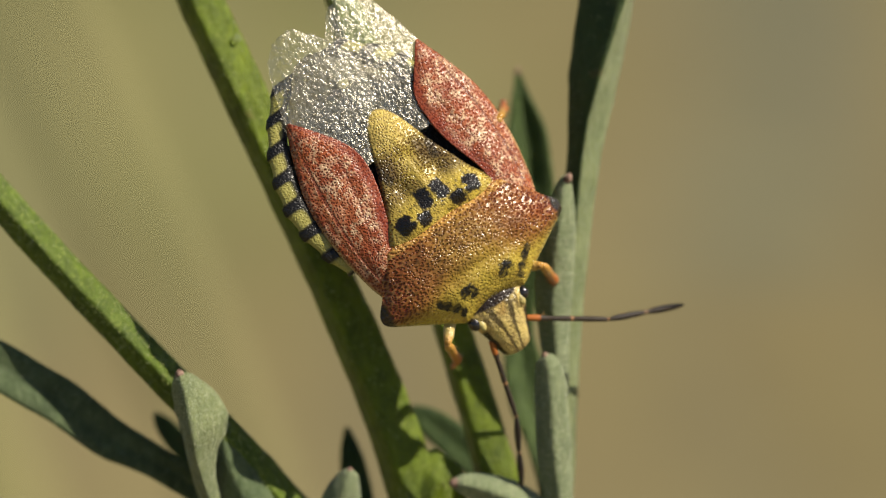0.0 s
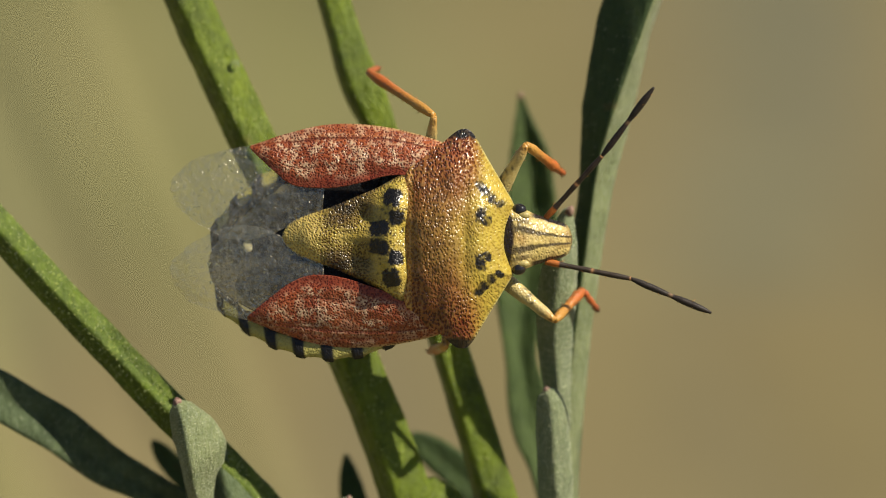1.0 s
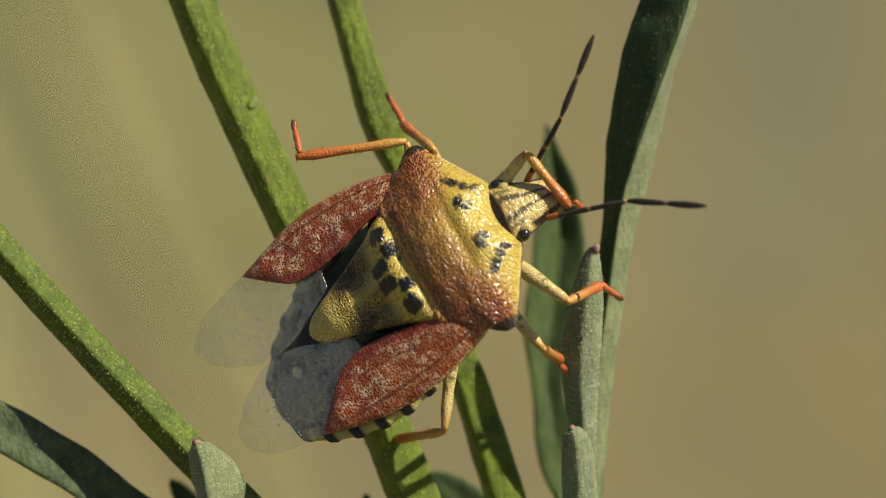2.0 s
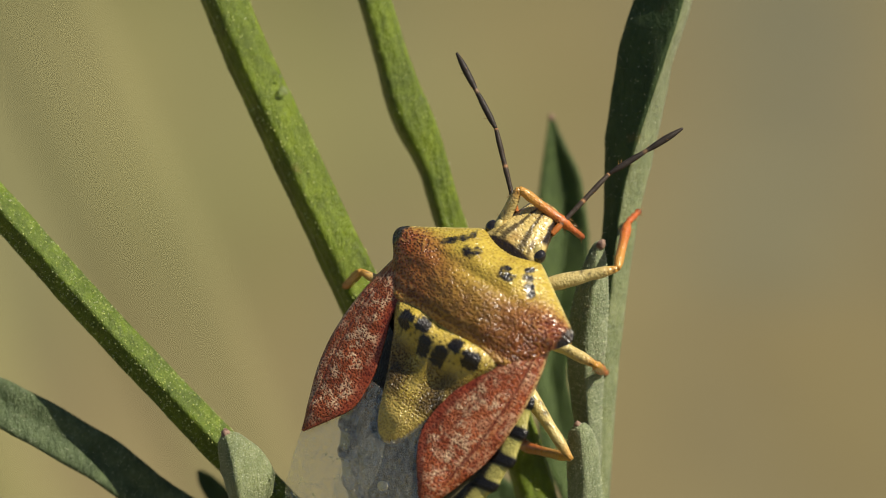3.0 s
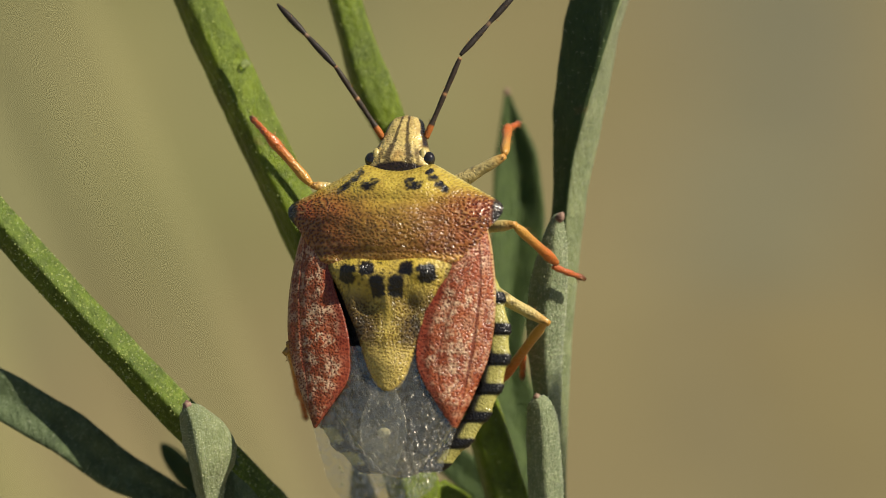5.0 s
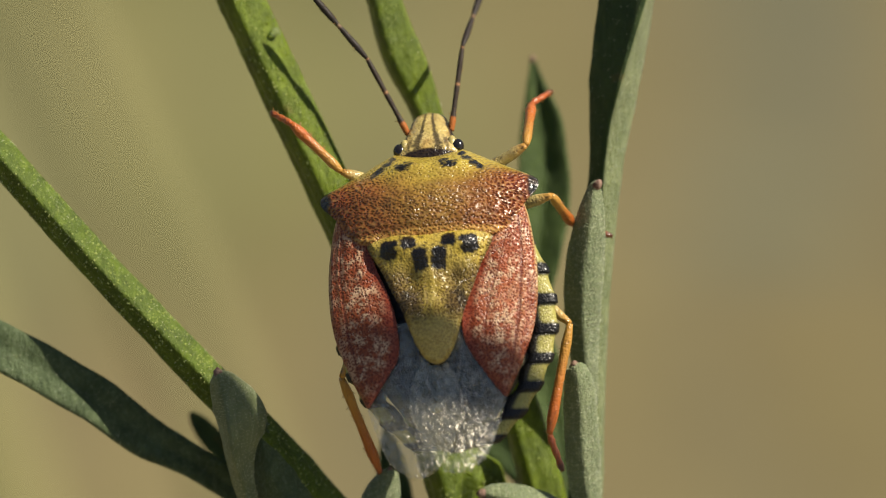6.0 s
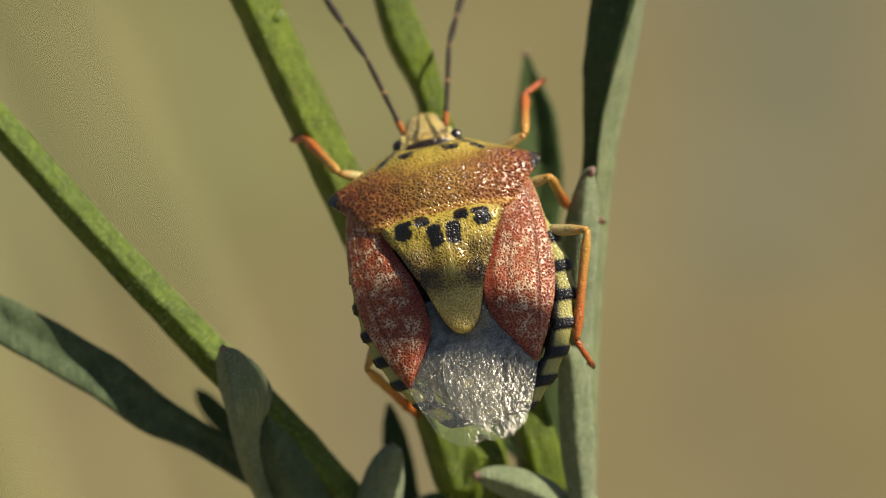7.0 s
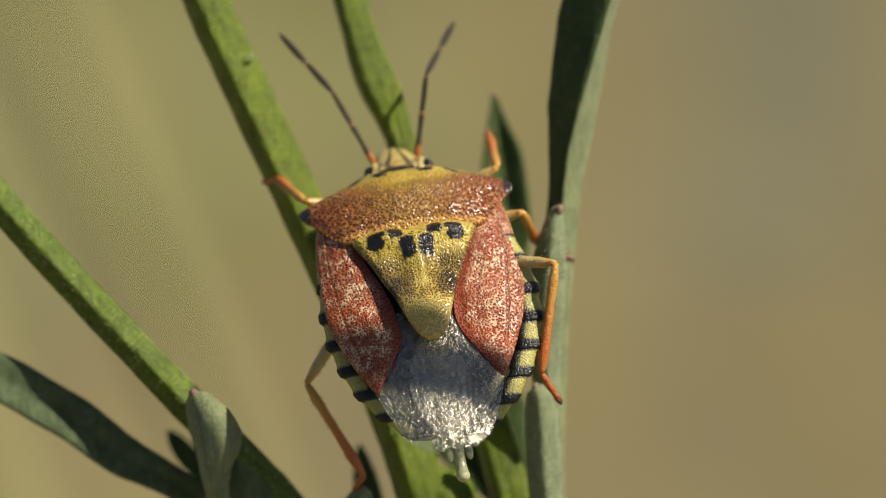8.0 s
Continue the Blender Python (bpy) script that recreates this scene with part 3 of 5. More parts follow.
# shade on the half away from the sun is painted with DEEP_LEAF
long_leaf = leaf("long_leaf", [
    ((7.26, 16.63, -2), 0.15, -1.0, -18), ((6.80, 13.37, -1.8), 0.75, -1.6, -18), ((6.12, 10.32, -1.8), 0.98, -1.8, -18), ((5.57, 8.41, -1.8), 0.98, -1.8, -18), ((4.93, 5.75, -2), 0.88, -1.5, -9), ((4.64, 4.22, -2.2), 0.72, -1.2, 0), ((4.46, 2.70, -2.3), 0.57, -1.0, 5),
    ((4.23, 0.40, -2.4), 0.56, -0.9, 0), ((4.00, -2.28, -2.6), 0.56, -0.8, 0), ((3.84, -5.36, -3), 0.58, -0.8, 0), ((3.74, -8.84, -3.6), 0.58, -0.7, 0), ((3.32, -12.80, -5), 0.4, -0.6, 0), ((2.28, -15.89, -7), 0.3, -0.5, 0)], (LEAF_PALE, DEEP_LEAF), 120, 15, 0.3, seed=4, label="long keeled leaf, half away from the sun painted darker")
upper_bud = leaf("upper_bud_leaf", [
    ((4.11, 2.14, -0.6), 0.12, -0.2, 0), ((3.98, 1.91, -0.7), 0.24, -0.5, 0), ((3.87, 1.06, -0.8), 0.46, -0.55, 0), ((3.72, -0.17, -1), 0.62, -0.6, 0), ((3.61, -1.69, -1.3), 0.64, -0.6, 0),
    ((3.66, -3.41, -1.8), 0.5, -0.8, 0), ((3.85, -5.34, -2.4), 0.3, -0.5, 0)], SAGE, 50, 15, 0.35, seed=5, label="felted grey-green young leaf", tip=0.15)
lower_bud = leaf("lower_bud_leaf", [
    ((3.30, -3.89, -0.8), 0.16, -0.3, 0), ((3.37, -4.08, -0.8), 0.36, -0.5, 0), ((3.49, -4.72, -0.9), 0.52, -0.55, 0), ((3.55, -5.87, -1.1), 0.57, -0.6, 0), ((3.65, -7.40, -1.5), 0.58, -0.6, 0),
    ((3.84, -9.35, -2.2), 0.45, -0.8, 0), ((3.87, -11.53, -3.4), 0.3, -0.5, 0)], SAGE, 50, 15, 0.35, seed=6, label="felted grey-green young leaf", tip=0.14)
broad_leaf = leaf("broad_leaf", [
    ((2.35, 6.26, -8), 0.06, 0.3, 0), ((2.45, 5.55, -8), 0.26, 0.5, 10), ((2.73, 3.77, -8), 0.76, 0.55, 10), ((2.78, 1.40, -7.8), 0.92, 0.55, 8), ((2.44, -0.77, -7.5), 0.92, 0.55, 8), ((2.38, -2.93, -7.2), 0.55, 0.5, 8),
    ((2.77, -5.08, -6.8), 0.8, 0.3, 5), ((3.25, -7.02, -6.3), 0.55, 0.3, 0), ((3.53, -9.55, -5.9), 0.35, 0.3, 0), ((2.85, -12.47, -5.8), 0.25, 0.3, 0)], BROAD_SKIN, 70, 13, 0.3, seed=7, label="dark green lance-shaped leaf", tip=0.1)
low_bud = leaf("low_bud_leaf", [
    ((-2.86, -7.71, -1.6), 0.14, -0.2, 0), ((-2.91, -7.94, -1.6), 0.36, -0.4, 0), ((-3.17, -8.85, -1.8), 0.68, -0.6, 0), ((-3.33, -10.11, -2.2), 0.74, -0.6, 0), ((-2.77, -11.90, -3.2), 0.4, -0.6, 0)], SAGE, 40, 13, 0.35, seed=8, label="felted grey-green young leaf", tip=0.12)
back_leaf = leaf("back_leaf", [
    ((-3.06, -6.44, -6.5), 0.08, 0.2, 0), ((-2.94, -7.23, -6.5), 0.35, 0.3, 0), ((-2.72, -8.40, -6.4), 0.5, 0.3, 0), ((-2.32, -10.14, -6), 0.45, 0.3, 0), ((-1.24, -12.41, -5), 0.25, 0.3, 0)], DEEP_LEAF, 30, 9, 0.3, seed=9)
cross_leaf = leaf("cross_leaf", [
    ((-0.83, -5.85, -7.5), 0.2, 0.2, 0), ((-0.18, -6.28, -7.5), 0.5, 0.3, 0), ((0.81, -7.06, -7.2), 0.6, 0.3, 0), ((1.88, -8.21, -6.6), 0.5, 0.3, 0), ((2.85, -9.53, -5.6), 0.3, 0.3, 0)], DEEP_LEAF, 30, 9, 0.3, seed=10)
pale_leaf = leaf("pale_leaf", [
    ((0.21, -8.24, -1.4), 0.16, -0.3, 0), ((0.59, -8.28, -1.4), 0.36, -0.6, 0), ((1.45, -8.51, -1.6), 0.54, -0.8, 0), ((2.60, -9.05, -2), 0.62, -0.9, 0), ((3.76, -10.15, -2.8), 0.5, -0.8, 0), ((4.17, -11.95, -4), 0.3, -0.5, 0)], SAGE, 44, 13, 0.35, seed=11, label="felted grey-green young leaf", tip=0.17)
corner_bud = leaf("corner_bud_leaf", [
    ((3.89, -8.80, -2), 0.14, -0.3, 0), ((3.99, -9.05, -2), 0.3, -0.6, 0), ((4.32, -9.92, -2.2), 0.5, -0.8, 0), ((4.44, -11.31, -3), 0.45, -0.8, 0), ((4.18, -12.74, -4.2), 0.3, -0.6, 0)], SAGE, 36, 13, 0.35, seed=14, label="felted grey-green young leaf", tip=0.13)

outer_stem = part("outer_stem", tube(stem_rows([((52, 33, 34), 0.4), ((51, 18, 32), 0.5), ((45, -6, 24), 0.6), ((30, -34, 8), 0.65), ((4, -62, -13), 0.7)]), 60, 16, 25, 3.0, 0.08, 6.0), STEM_DARK, plant)
FAR = SUN_WAY * 40


def out_by(u, v, w):
    return (u + FAR.dot(AXIS_U), v + FAR.dot(AXIS_V), w + FAR.dot(AXIS_W))


arching_leaf = leaf("arching_leaf", [
    (out_by(11.2, 18.2, 15.2), 0.25, 0.15, 0), (out_by(12.4, 18.3, 15.6), 0.76, 0.15, 0), (out_by(14.6, 18.3, 16.2), 0.82, 0.15, 0), (out_by(17.6, 18.1, 17.0), 0.85, 0.15, 0), (out_by(19.4, 17.9, 17.2), 0.85, 0.15, 0), (out_by(21.4, 17.5, 17.4), 0.82, 0.15, 0), (out_by(23.6, 16.4, 17.4), 0.88, 0.15, 0), (out_by(25.8, 13.0, 17.3), 0.55, 0.15, 0), ((52, 33, 34), 0.35, 0.15, 0)], LEAF, 50, 11, 0.3, hint=SUN_WAY, seed=20)


def felt(ob, count, length, seed):
    """Short pale hairs standing off a leaf, in one mesh."""
    rng = random.Random(seed)
    polys = [p for p in ob.data.polygons if p.area > 1e-12]
    weights = list(itertools.accumulate(p.area for p in polys))
    bm = bmesh.new()
    for p in rng.choices(polys, cum_weights=weights, k=count):
        vs = [ob.data.vertices[i].co for i in p.vertices]
        w = [rng.random() for _ in vs]
        base = sum((v * q for v, q in zip(vs, w)), Vector()) / sum(w)
        out = p.normal + Vector((rng.gauss(0, 0.6), rng.gauss(0, 0.6), rng.gauss(0, 0.6)))
        out = out.normalized() * length * rng.uniform(0.4, 1.3) * 0.001
        a = out.orthogonal().normalized() * 0.000011
        b = out.cross(a).normalized() * 0.000011
        q = [bm.verts.new(r) for r in (base + a, base - a + b, base - a - b, base + out)]
        for tri in ((0, 1, 3), (1, 2, 3), (2, 0, 3)):
            bm.faces.new([q[i] for i in tri])
    tagged(part("hair", bm, HAIR, ob, "fine pale hairs"), kind="stuff")


for i, (ob, count) in enumerate(((fold_leaf, 2600), (upper_bud, 2600), (lower_bud, 2400), (low_bud, 1600), (pale_leaf, 1600), (corner_bud, 1000), (long_leaf, 1200), (low_leaf, 900), (side_stem, 7000), (main_stem, 2500), (second_stem, 2000))):
    felt(ob, count, 0.055, 40 + i)

LEFT_GROUP = [main_stem, sheath, second_stem, side_stem, low_leaf, fold_leaf, dark_tip, low_bud, back_leaf, cross_leaf, under_leaf]
RIGHT_GROUP = [upper_bud, lower_bud, pale_leaf, corner_bud]

# ---- the shield bug ----
bug = new("shield_bug")
tagged(bug, "red and yellow shield bug with black spots on green stems", "insect")

YELLOW, OLIVE, RED, BLK, CREAM = (0.49, 0.355, 0.055), (0.24, 0.15, 0.035), (0.26, 0.072, 0.015), (0.010, 0.009, 0.009), (0.55, 0.42, 0.17)


def lerp(a, b, f):
    f = min(1, max(0, f))
    return tuple(p + (q - p) * f for p, q in zip(a, b))


def smooth(a, b, x):
    f = min(1, max(0, (x - a) / (b - a)))
    return f * f * (3 - 2 * f)


def speck(x, y, scale, seed=0.0):
    return noise.noise(Vector((x * scale, y * scale, seed)))


def blot(x, y, cx, cy, rx, ry, turn=0.0):
    """1 inside an uneven spot."""
    c, s = math.cos(radians(turn)), math.sin(radians(turn))
    dx, dy = x - cx, y - cy
    a, b = (dx * c + dy * s) / rx, (-dx * s + dy * c) / ry
    d = (abs(a) ** 4 + abs(b) ** 4) ** 0.25 + 0.3 * speck(x, y, 6.5, cx * 3 + cy) + 0.25 * speck(x, y, 15, cx)
    return 1 - smooth(0.85, 1.05, d)


def shell(rows, dye, n=80, m=70, thick=0.3, power=2.2, rim=0.06, relief=None, bend=None):
    """Symmetric plate. rows: y, half width, middle height, edge height (mm). dye(x, y, f) gives the pigment."""
    s = spline(rows, n)
    rings, tints = [], []
    for y, hw, zc, ze in s:
        hw = max(hw, 0.01)
        top, low, ct, cl = [], [], [], []
        for j in range(m + 1):
            f = math.sin((j / m - 0.5) * math.pi)
            x = f * hw
            z = ze + (zc - ze) * (1 - abs(f) ** power) + 0.03 * speck(x, y, 1.7) - rim * smooth(0.9, 1.0, abs(f)) + (relief(x, y) if relief else 0)
            yy = y + (bend(x, y) if bend else 0)
            top.append((x * 0.001, yy * 0.001, z * 0.001))
            low.append((x * 0.00098, yy * 0.001, (z - thick * (1 - 0.6 * abs(f))) * 0.001))
            c = dye(x, yy, f)
            ct.append(c)
            cl.append(lerp(c[:3], OLIVE, 0.5))
        rings.append(top + low[::-1])
        tints.append(ct + cl[::-1])
    return loft(rings, tints)


def pronotum_dye(x, y, f):
    ax = abs(x)
    c = lerp((0.56, 0.42, 0.055), (0.47, 0.36, 0.06), 0.5 + 0.5 * speck(x, y, 0.9, 3))
    c = lerp(c, OLIVE, 0.08 + 0.3 * smooth(-0.1, 0.5, speck(x, y, 1.6)))
    back = smooth(2.6, 1.5, y + 0.3 * speck(x, y, 0.9, 6) + 0.25 * smooth(1.6, 0.0, ax))
    c = lerp(c, (0.24, 0.098, 0.024), (0.72 + 0.24 * smooth(0.3, 1.8, ax)) * back)
    warm = max(smooth(1.0, 2.8, ax) * (1 - smooth(1.9, 2.6, y)), (1 - smooth(0.1, 1.3, y)) * (0.25 + 0.6 * smooth(0.4, 2.0, ax)))
    c = lerp(c, RED, warm * (0.85 + 0.5 * speck(x, y, 2.0, 4)))
    c = lerp(c, (0.20, 0.035, 0.02), 0.6 * smooth(2.5, 3.3, ax) * smooth(2.2, 1.6, y))
    c = lerp(c, (0.55, 0.30, 0.07), 0.9 * (1 - smooth(0.08, 0.15, y)))
    c = lerp(c, (0.52, 0.46, 0.16), 0.75 * smooth(0.955, 0.985, abs(f)) * smooth(1.9, 2.2, y))
    c = lerp(c, (0.44, 0.16, 0.04), 0.75 * smooth(0.955, 0.985, abs(f)) * smooth(1.3, 0.9, y))
    tip = 0.0
    if ax > 3.0:
        tip = smooth(3.22, 3.38, ax + 0.1 * speck(x, y, 5)) * smooth(1.0, 1.3, y)
        c = lerp(c, BLK, tip)
    c = lerp(c, (0.09, 0.04, 0.018), 0.4 * smooth(0.0, 0.45, speck(x, y, 2.7, 9)) * smooth(2.1, 1.4, y) * smooth(-0.1, 0.3, y))
    k = max(blot(ax, y, 0.78, 2.40, 0.29, 0.17, 12), 0.8 * blot(ax, y, 0.58, 2.62, 0.17, 0.12), blot(ax, y, 1.32, 2.72, 0.16, 0.14), blot(ax, y, 1.66, 2.40, 0.28, 0.15, -40), blot(ax, y, 1.16, 2.98, 0.12, 0.17, -30), 0.75 * blot(ax, y, 1.48, 2.60, 0.4, 0.1, -45))
    k *= 0.75 + 0.5 * smooth(-0.3, 0.2, speck(x, y, 7.0, 2))
    return (*lerp(c, BLK, min(1, k)), (0.25 + 0.75 * max(warm, 0.55 * (1 - smooth(0.7, 2.0, y)))) * (1 - 0.75 * max(tip, min(1, k))))


def pronotum_bend(x, y):
    """The front margin is hollowed out round the head."""
    return -0.37 * smooth(2.2, 3.34, y) * max(0.0, 1 - (x / 1.15) ** 2)


def pronotum_relief(x, y):
    calli = 0.07 * math.exp(-((abs(x) - 0.85) / 0.5) ** 2 - ((y - 2.45) / 0.28) ** 2)
    furrow = -0.06 * math.exp(-((y - 1.95) / 0.25) ** 2) * smooth(2.6, 1.4, abs(x))
    return calli + furrow + 0.035 * speck(x * 0.7, y * 1.5, 1.6, 21)


pronotum = part("pronotum", shell([(-0.22, 1.9, 1.30, 1.20), (-0.06, 2.35, 1.44, 1.12), (0.2, 2.66, 1.58, 1.02), (0.5, 2.88, 1.70, 0.95), (1.0, 3.16, 1.76, 0.86), (1.4, 3.5, 1.72, 0.78), (1.62, 3.62, 1.66, 0.71), (1.85, 3.61, 1.58, 0.64), (2.06, 3.40, 1.56, 0.58),
    (2.35, 2.90, 1.44, 0.50), (2.72, 2.26, 1.26, 0.42), (3.05, 1.70, 1.04, 0.36), (3.24, 1.38, 0.86, 0.32), (3.34, 1.18, 0.70, 0.30)], pronotum_dye, 110, 150, 0.5, 2.0, relief=pronotum_relief, bend=pronotum_bend), SHELL, bug, "yellow punctured pronotum with red shoulders and black tips")


def scutellum_dye(x, y, f):
    ax = abs(x)
    c = lerp((0.52, 0.385, 0.05), CREAM, 0.2 + 0.3 * speck(x, y, 2))
    mid = smooth(-0.95, -1.5, y) * smooth(-3.3, -2.7, y)
    c = lerp(c, (0.13, 0.085, 0.024), mid * (0.38 + 0.6 * smooth(0.2, 0.6, abs(f)) + 0.6 * speck(x, y, 1.5, 2)))
    c = lerp(c, (0.12, 0.08, 0.025), 0.8 * smooth(0.93, 0.99, abs(f)) * smooth(-4.0, -3.4, y))
    c = lerp(c, (0.62, 0.47, 0.13), 0.85 * smooth(-2.6, -3.4, y))
    k = max(blot(ax, y, 1.33, -0.55, 0.31, 0.34, 8), blot(ax, y, 0.66, -0.40, 0.28, 0.26), blot(ax, y, 0.31, -0.96, 0.275, 0.39))
    k = max(k, 0.8 * smooth(0.25, 0.45, speck(x, y, 8.0, 5)) * smooth(1.9, 1.2, ax) * smooth(-1.3, -0.9, y))
    k = max(k, 0.7 * blot(ax, y, 0.95, -2.3, 0.16, 0.5, 15))
    return (*lerp(c, BLK, k), 0.15 + 0.85 * max(smooth(-1.1, -1.7, y) * smooth(0.05, 0.3, ax + 0.3 * smooth(-2.2, -2.8, y)), 0.7 * smooth(0.75, 0.95, abs(f))) * (0.45 + 0.55 * smooth(-3.4, -2.6, y)))


def scutellum_relief(x, y):
    ax = abs(x)
    lobe = 0.2 * math.exp(-((ax - 1.05) / 0.5) ** 2 - ((y + 0.42) / 0.34) ** 2) + 0.10 * math.exp(-(x / 0.5) ** 2 - ((y + 0.75) / 0.4) ** 2)
    dip = 0.22 * math.exp(-((ax - 0.7) / 0.4) ** 2 - ((y + 1.55) / 0.45) ** 2)
    keel = 0.035 * math.exp(-(x / 0.13) ** 2) * smooth(-1.0, -1.4, y) * smooth(-3.4, -2.8, y)
    tip = 0.10 * math.exp(-(x / 0.45) ** 2 - ((y + 3.35) / 0.5) ** 2)
    return lobe - dip + keel + tip


scutellum = part("scutellum", shell([(0.1, 2.05, 1.30, 1.10), (-0.25, 2.08, 1.46, 1.14), (-0.6, 1.94, 1.52, 1.12), (-1.1, 1.66, 1.40, 1.05), (-1.8, 1.36, 1.20, 0.98), (-2.5, 1.06, 1.10, 0.94), (-3.2, 0.82, 1.04, 0.88),
    (-3.75, 0.62, 0.92, 0.78), (-4.1, 0.42, 0.82, 0.70), (-4.28, 0.2, 0.74, 0.66), (-4.33, 0.03, 0.68, 0.64)], scutellum_dye, 130, 100, 0.3, 3.0, relief=scutellum_relief), SCUTE, bug, "yellow triangular scutellum with six black spots")


def head_dye(x, y, f):
    ax = abs(x)
    c = lerp(YELLOW, (0.62, 0.49, 0.21), 0.7 + 0.4 * speck(x, y, 2))
    c = lerp(c, (0.20, 0.11, 0.03), 0.5 * smooth(0.0, 0.4, speck(x, y, 3.4, 7)))
    c = lerp(c, (0.45, 0.26, 0.06), 0.5 * smooth(0.3, 0.0, ax) * smooth(4.2, 3.4, y))
    line = float(np.interp(y, [3.0, 3.6, 4.3, 5.1], [0.42, 0.36, 0.19, 0.11]))
    wide = float(np.interp(y, [3.0, 3.6, 4.3, 5.1], [0.17, 0.12, 0.055, 0.03]))
    k = 0.85 * smooth(1.5, 0.6, abs(ax - line) / wide + 0.9 * speck(x, y, 8.0, 1))
    k = max(k, smooth(0.80, 0.88, abs(f) + 0.05 * speck(x, y, 5)) * smooth(3.85, 4.05, y) * smooth(5.1, 4.95, y))
    k = max(k, smooth(3.42, 3.32, y + 0.06 * speck(x, y, 4, 3) + 0.12 * smooth(0.5, 0.9, ax)) * smooth(1.0, 0.85, ax))
    k = max(k, 0.6 * blot(ax, y, 0.62, 3.62, 0.07, 0.32, 14))
    return (*lerp(c, (0.022, 0.014, 0.010), k), 0.1)


head = part("head", shell([(2.7, 1.0, 0.46, 0.2), (3.3, 1.08, 0.54, 0.26), (3.68, 1.0, 0.46, 0.18), (4.05, 0.84, 0.26, -0.06), (4.4, 0.72, 0.04, -0.26), (4.75, 0.62, -0.16, -0.42), (4.98, 0.53, -0.34, -0.54), (5.10, 0.38, -0.45, -0.6), (5.17, 0.14, -0.54, -0.62)],
    head_dye, 90, 70, 0.7, 2.6), SHELL, bug, "cream wedge-shaped head with black lines")


def ball(centre, radii, segments=20, rings=12):
    bm = bmesh.new()
    bmesh.ops.create_uvsphere(bm, u_segments=segments, v_segments=rings, radius=1.0)
    for v in bm.verts:
        v.co = Vector((centre[0] + v.co.x * radii[0], centre[1] + v.co.y * radii[1], centre[2] + v.co.z * radii[2])) * 0.001
    return bm


for sg in (-1, 1):
    part("eye", ball((0.97 * sg, 3.52, 0.2), (0.22, 0.25, 0.21)), EYE, head, "glossy black eye")
    part("eye_socket", ball((0.80 * sg, 3.66, 0.26), (0.14, 0.24, 0.13)), LIMB_PALE, head, "cream swelling beside the eye")


def tilt(y):
    """The hind body leans to one side under the wings."""
    return 0.16 * smooth(0.5, -3.5, y)


THORAX = [(3.4, 0.8, 0.3, -0.2), (2.6, 1.7, 0.3, -0.9), (1.5, 2.7, 0.4, -1.3), (0.3, 2.9, 0.5, -1.5), (-0.6, 2.7, 0.3, -1.4), (-1.2, 1.9, 0.0, -1.0), (-1.4, 0.8, -0.2, -0.6)]
ABDOMEN = [(0.4, 0.8, 0.0, -0.6), (0.2, 2.2, 0.3, -1.1), (-0.3, 2.9, 0.46, -1.45), (-1, 3.25, 0.5, -1.6), (-2.2, 3.3, 0.46, -1.55), (-3.4, 3.1, 0.4, -1.35), (-4.6, 2.4, 0.34, -1.05), (-5.6, 1.7, 0.3, -0.7), (-6.4, 1.1, 0.26, -0.4), (-6.9, 0.6, 0.2, -0.1), (-7.05, 0.2, 0.12, 0.02)]


def trunk(rows):
    """Body below the plates, dark above and olive below."""
    rings, tints = [], []
    for y, hw, zt, zb in spline(rows, 60):
        ring, tint = [], []
        for j in range(32):
            a = 2 * math.pi * j / 32
            cx, cz = math.cos(a), math.sin(a)
            z = 0.2 + (zt - 0.2) * cz if cz > 0 else 0.2 + (0.2 - zb) * cz
            ring.append(((math.copysign(abs(cx) ** 0.8, cx) * hw + tilt(y)) * 0.001, y * 0.001, z * 0.001))
            top = lerp(BLK, (0.13, 0.115, 0.075), smooth(-4.9, -6.2, y + 0.4 * speck(cx * hw, y, 1.2)))
            top = lerp(top, (0.21, 0.18, 0.095), smooth(0.62, 0.97, abs(cx) + 0.12 * speck(cx * hw, y, 1.8, 5)) * smooth(-3.6, -4.8, y))
            tint.append(lerp(top, (0.30, 0.27, 0.06), smooth(0.0, -0.35, cz)))
        rings.append(ring)
        tints.append(tint)
    return loft(rings, tints)


part("thorax", trunk(THORAX), EDGE, bug, "dark thorax, olive underneath")
abdomen = part("abdomen", trunk(ABDOMEN), EDGE, bug, "dark abdomen, olive underneath")

EDGE_LINE = [(-0.2, 3.2), (-1.2, 3.5), (-2.2, 3.64), (-3.2, 3.6), (-4.2, 3.34), (-5.1, 2.92), (-5.9, 2.36), (-6.6, 1.68), (-7.0, 1.15)]


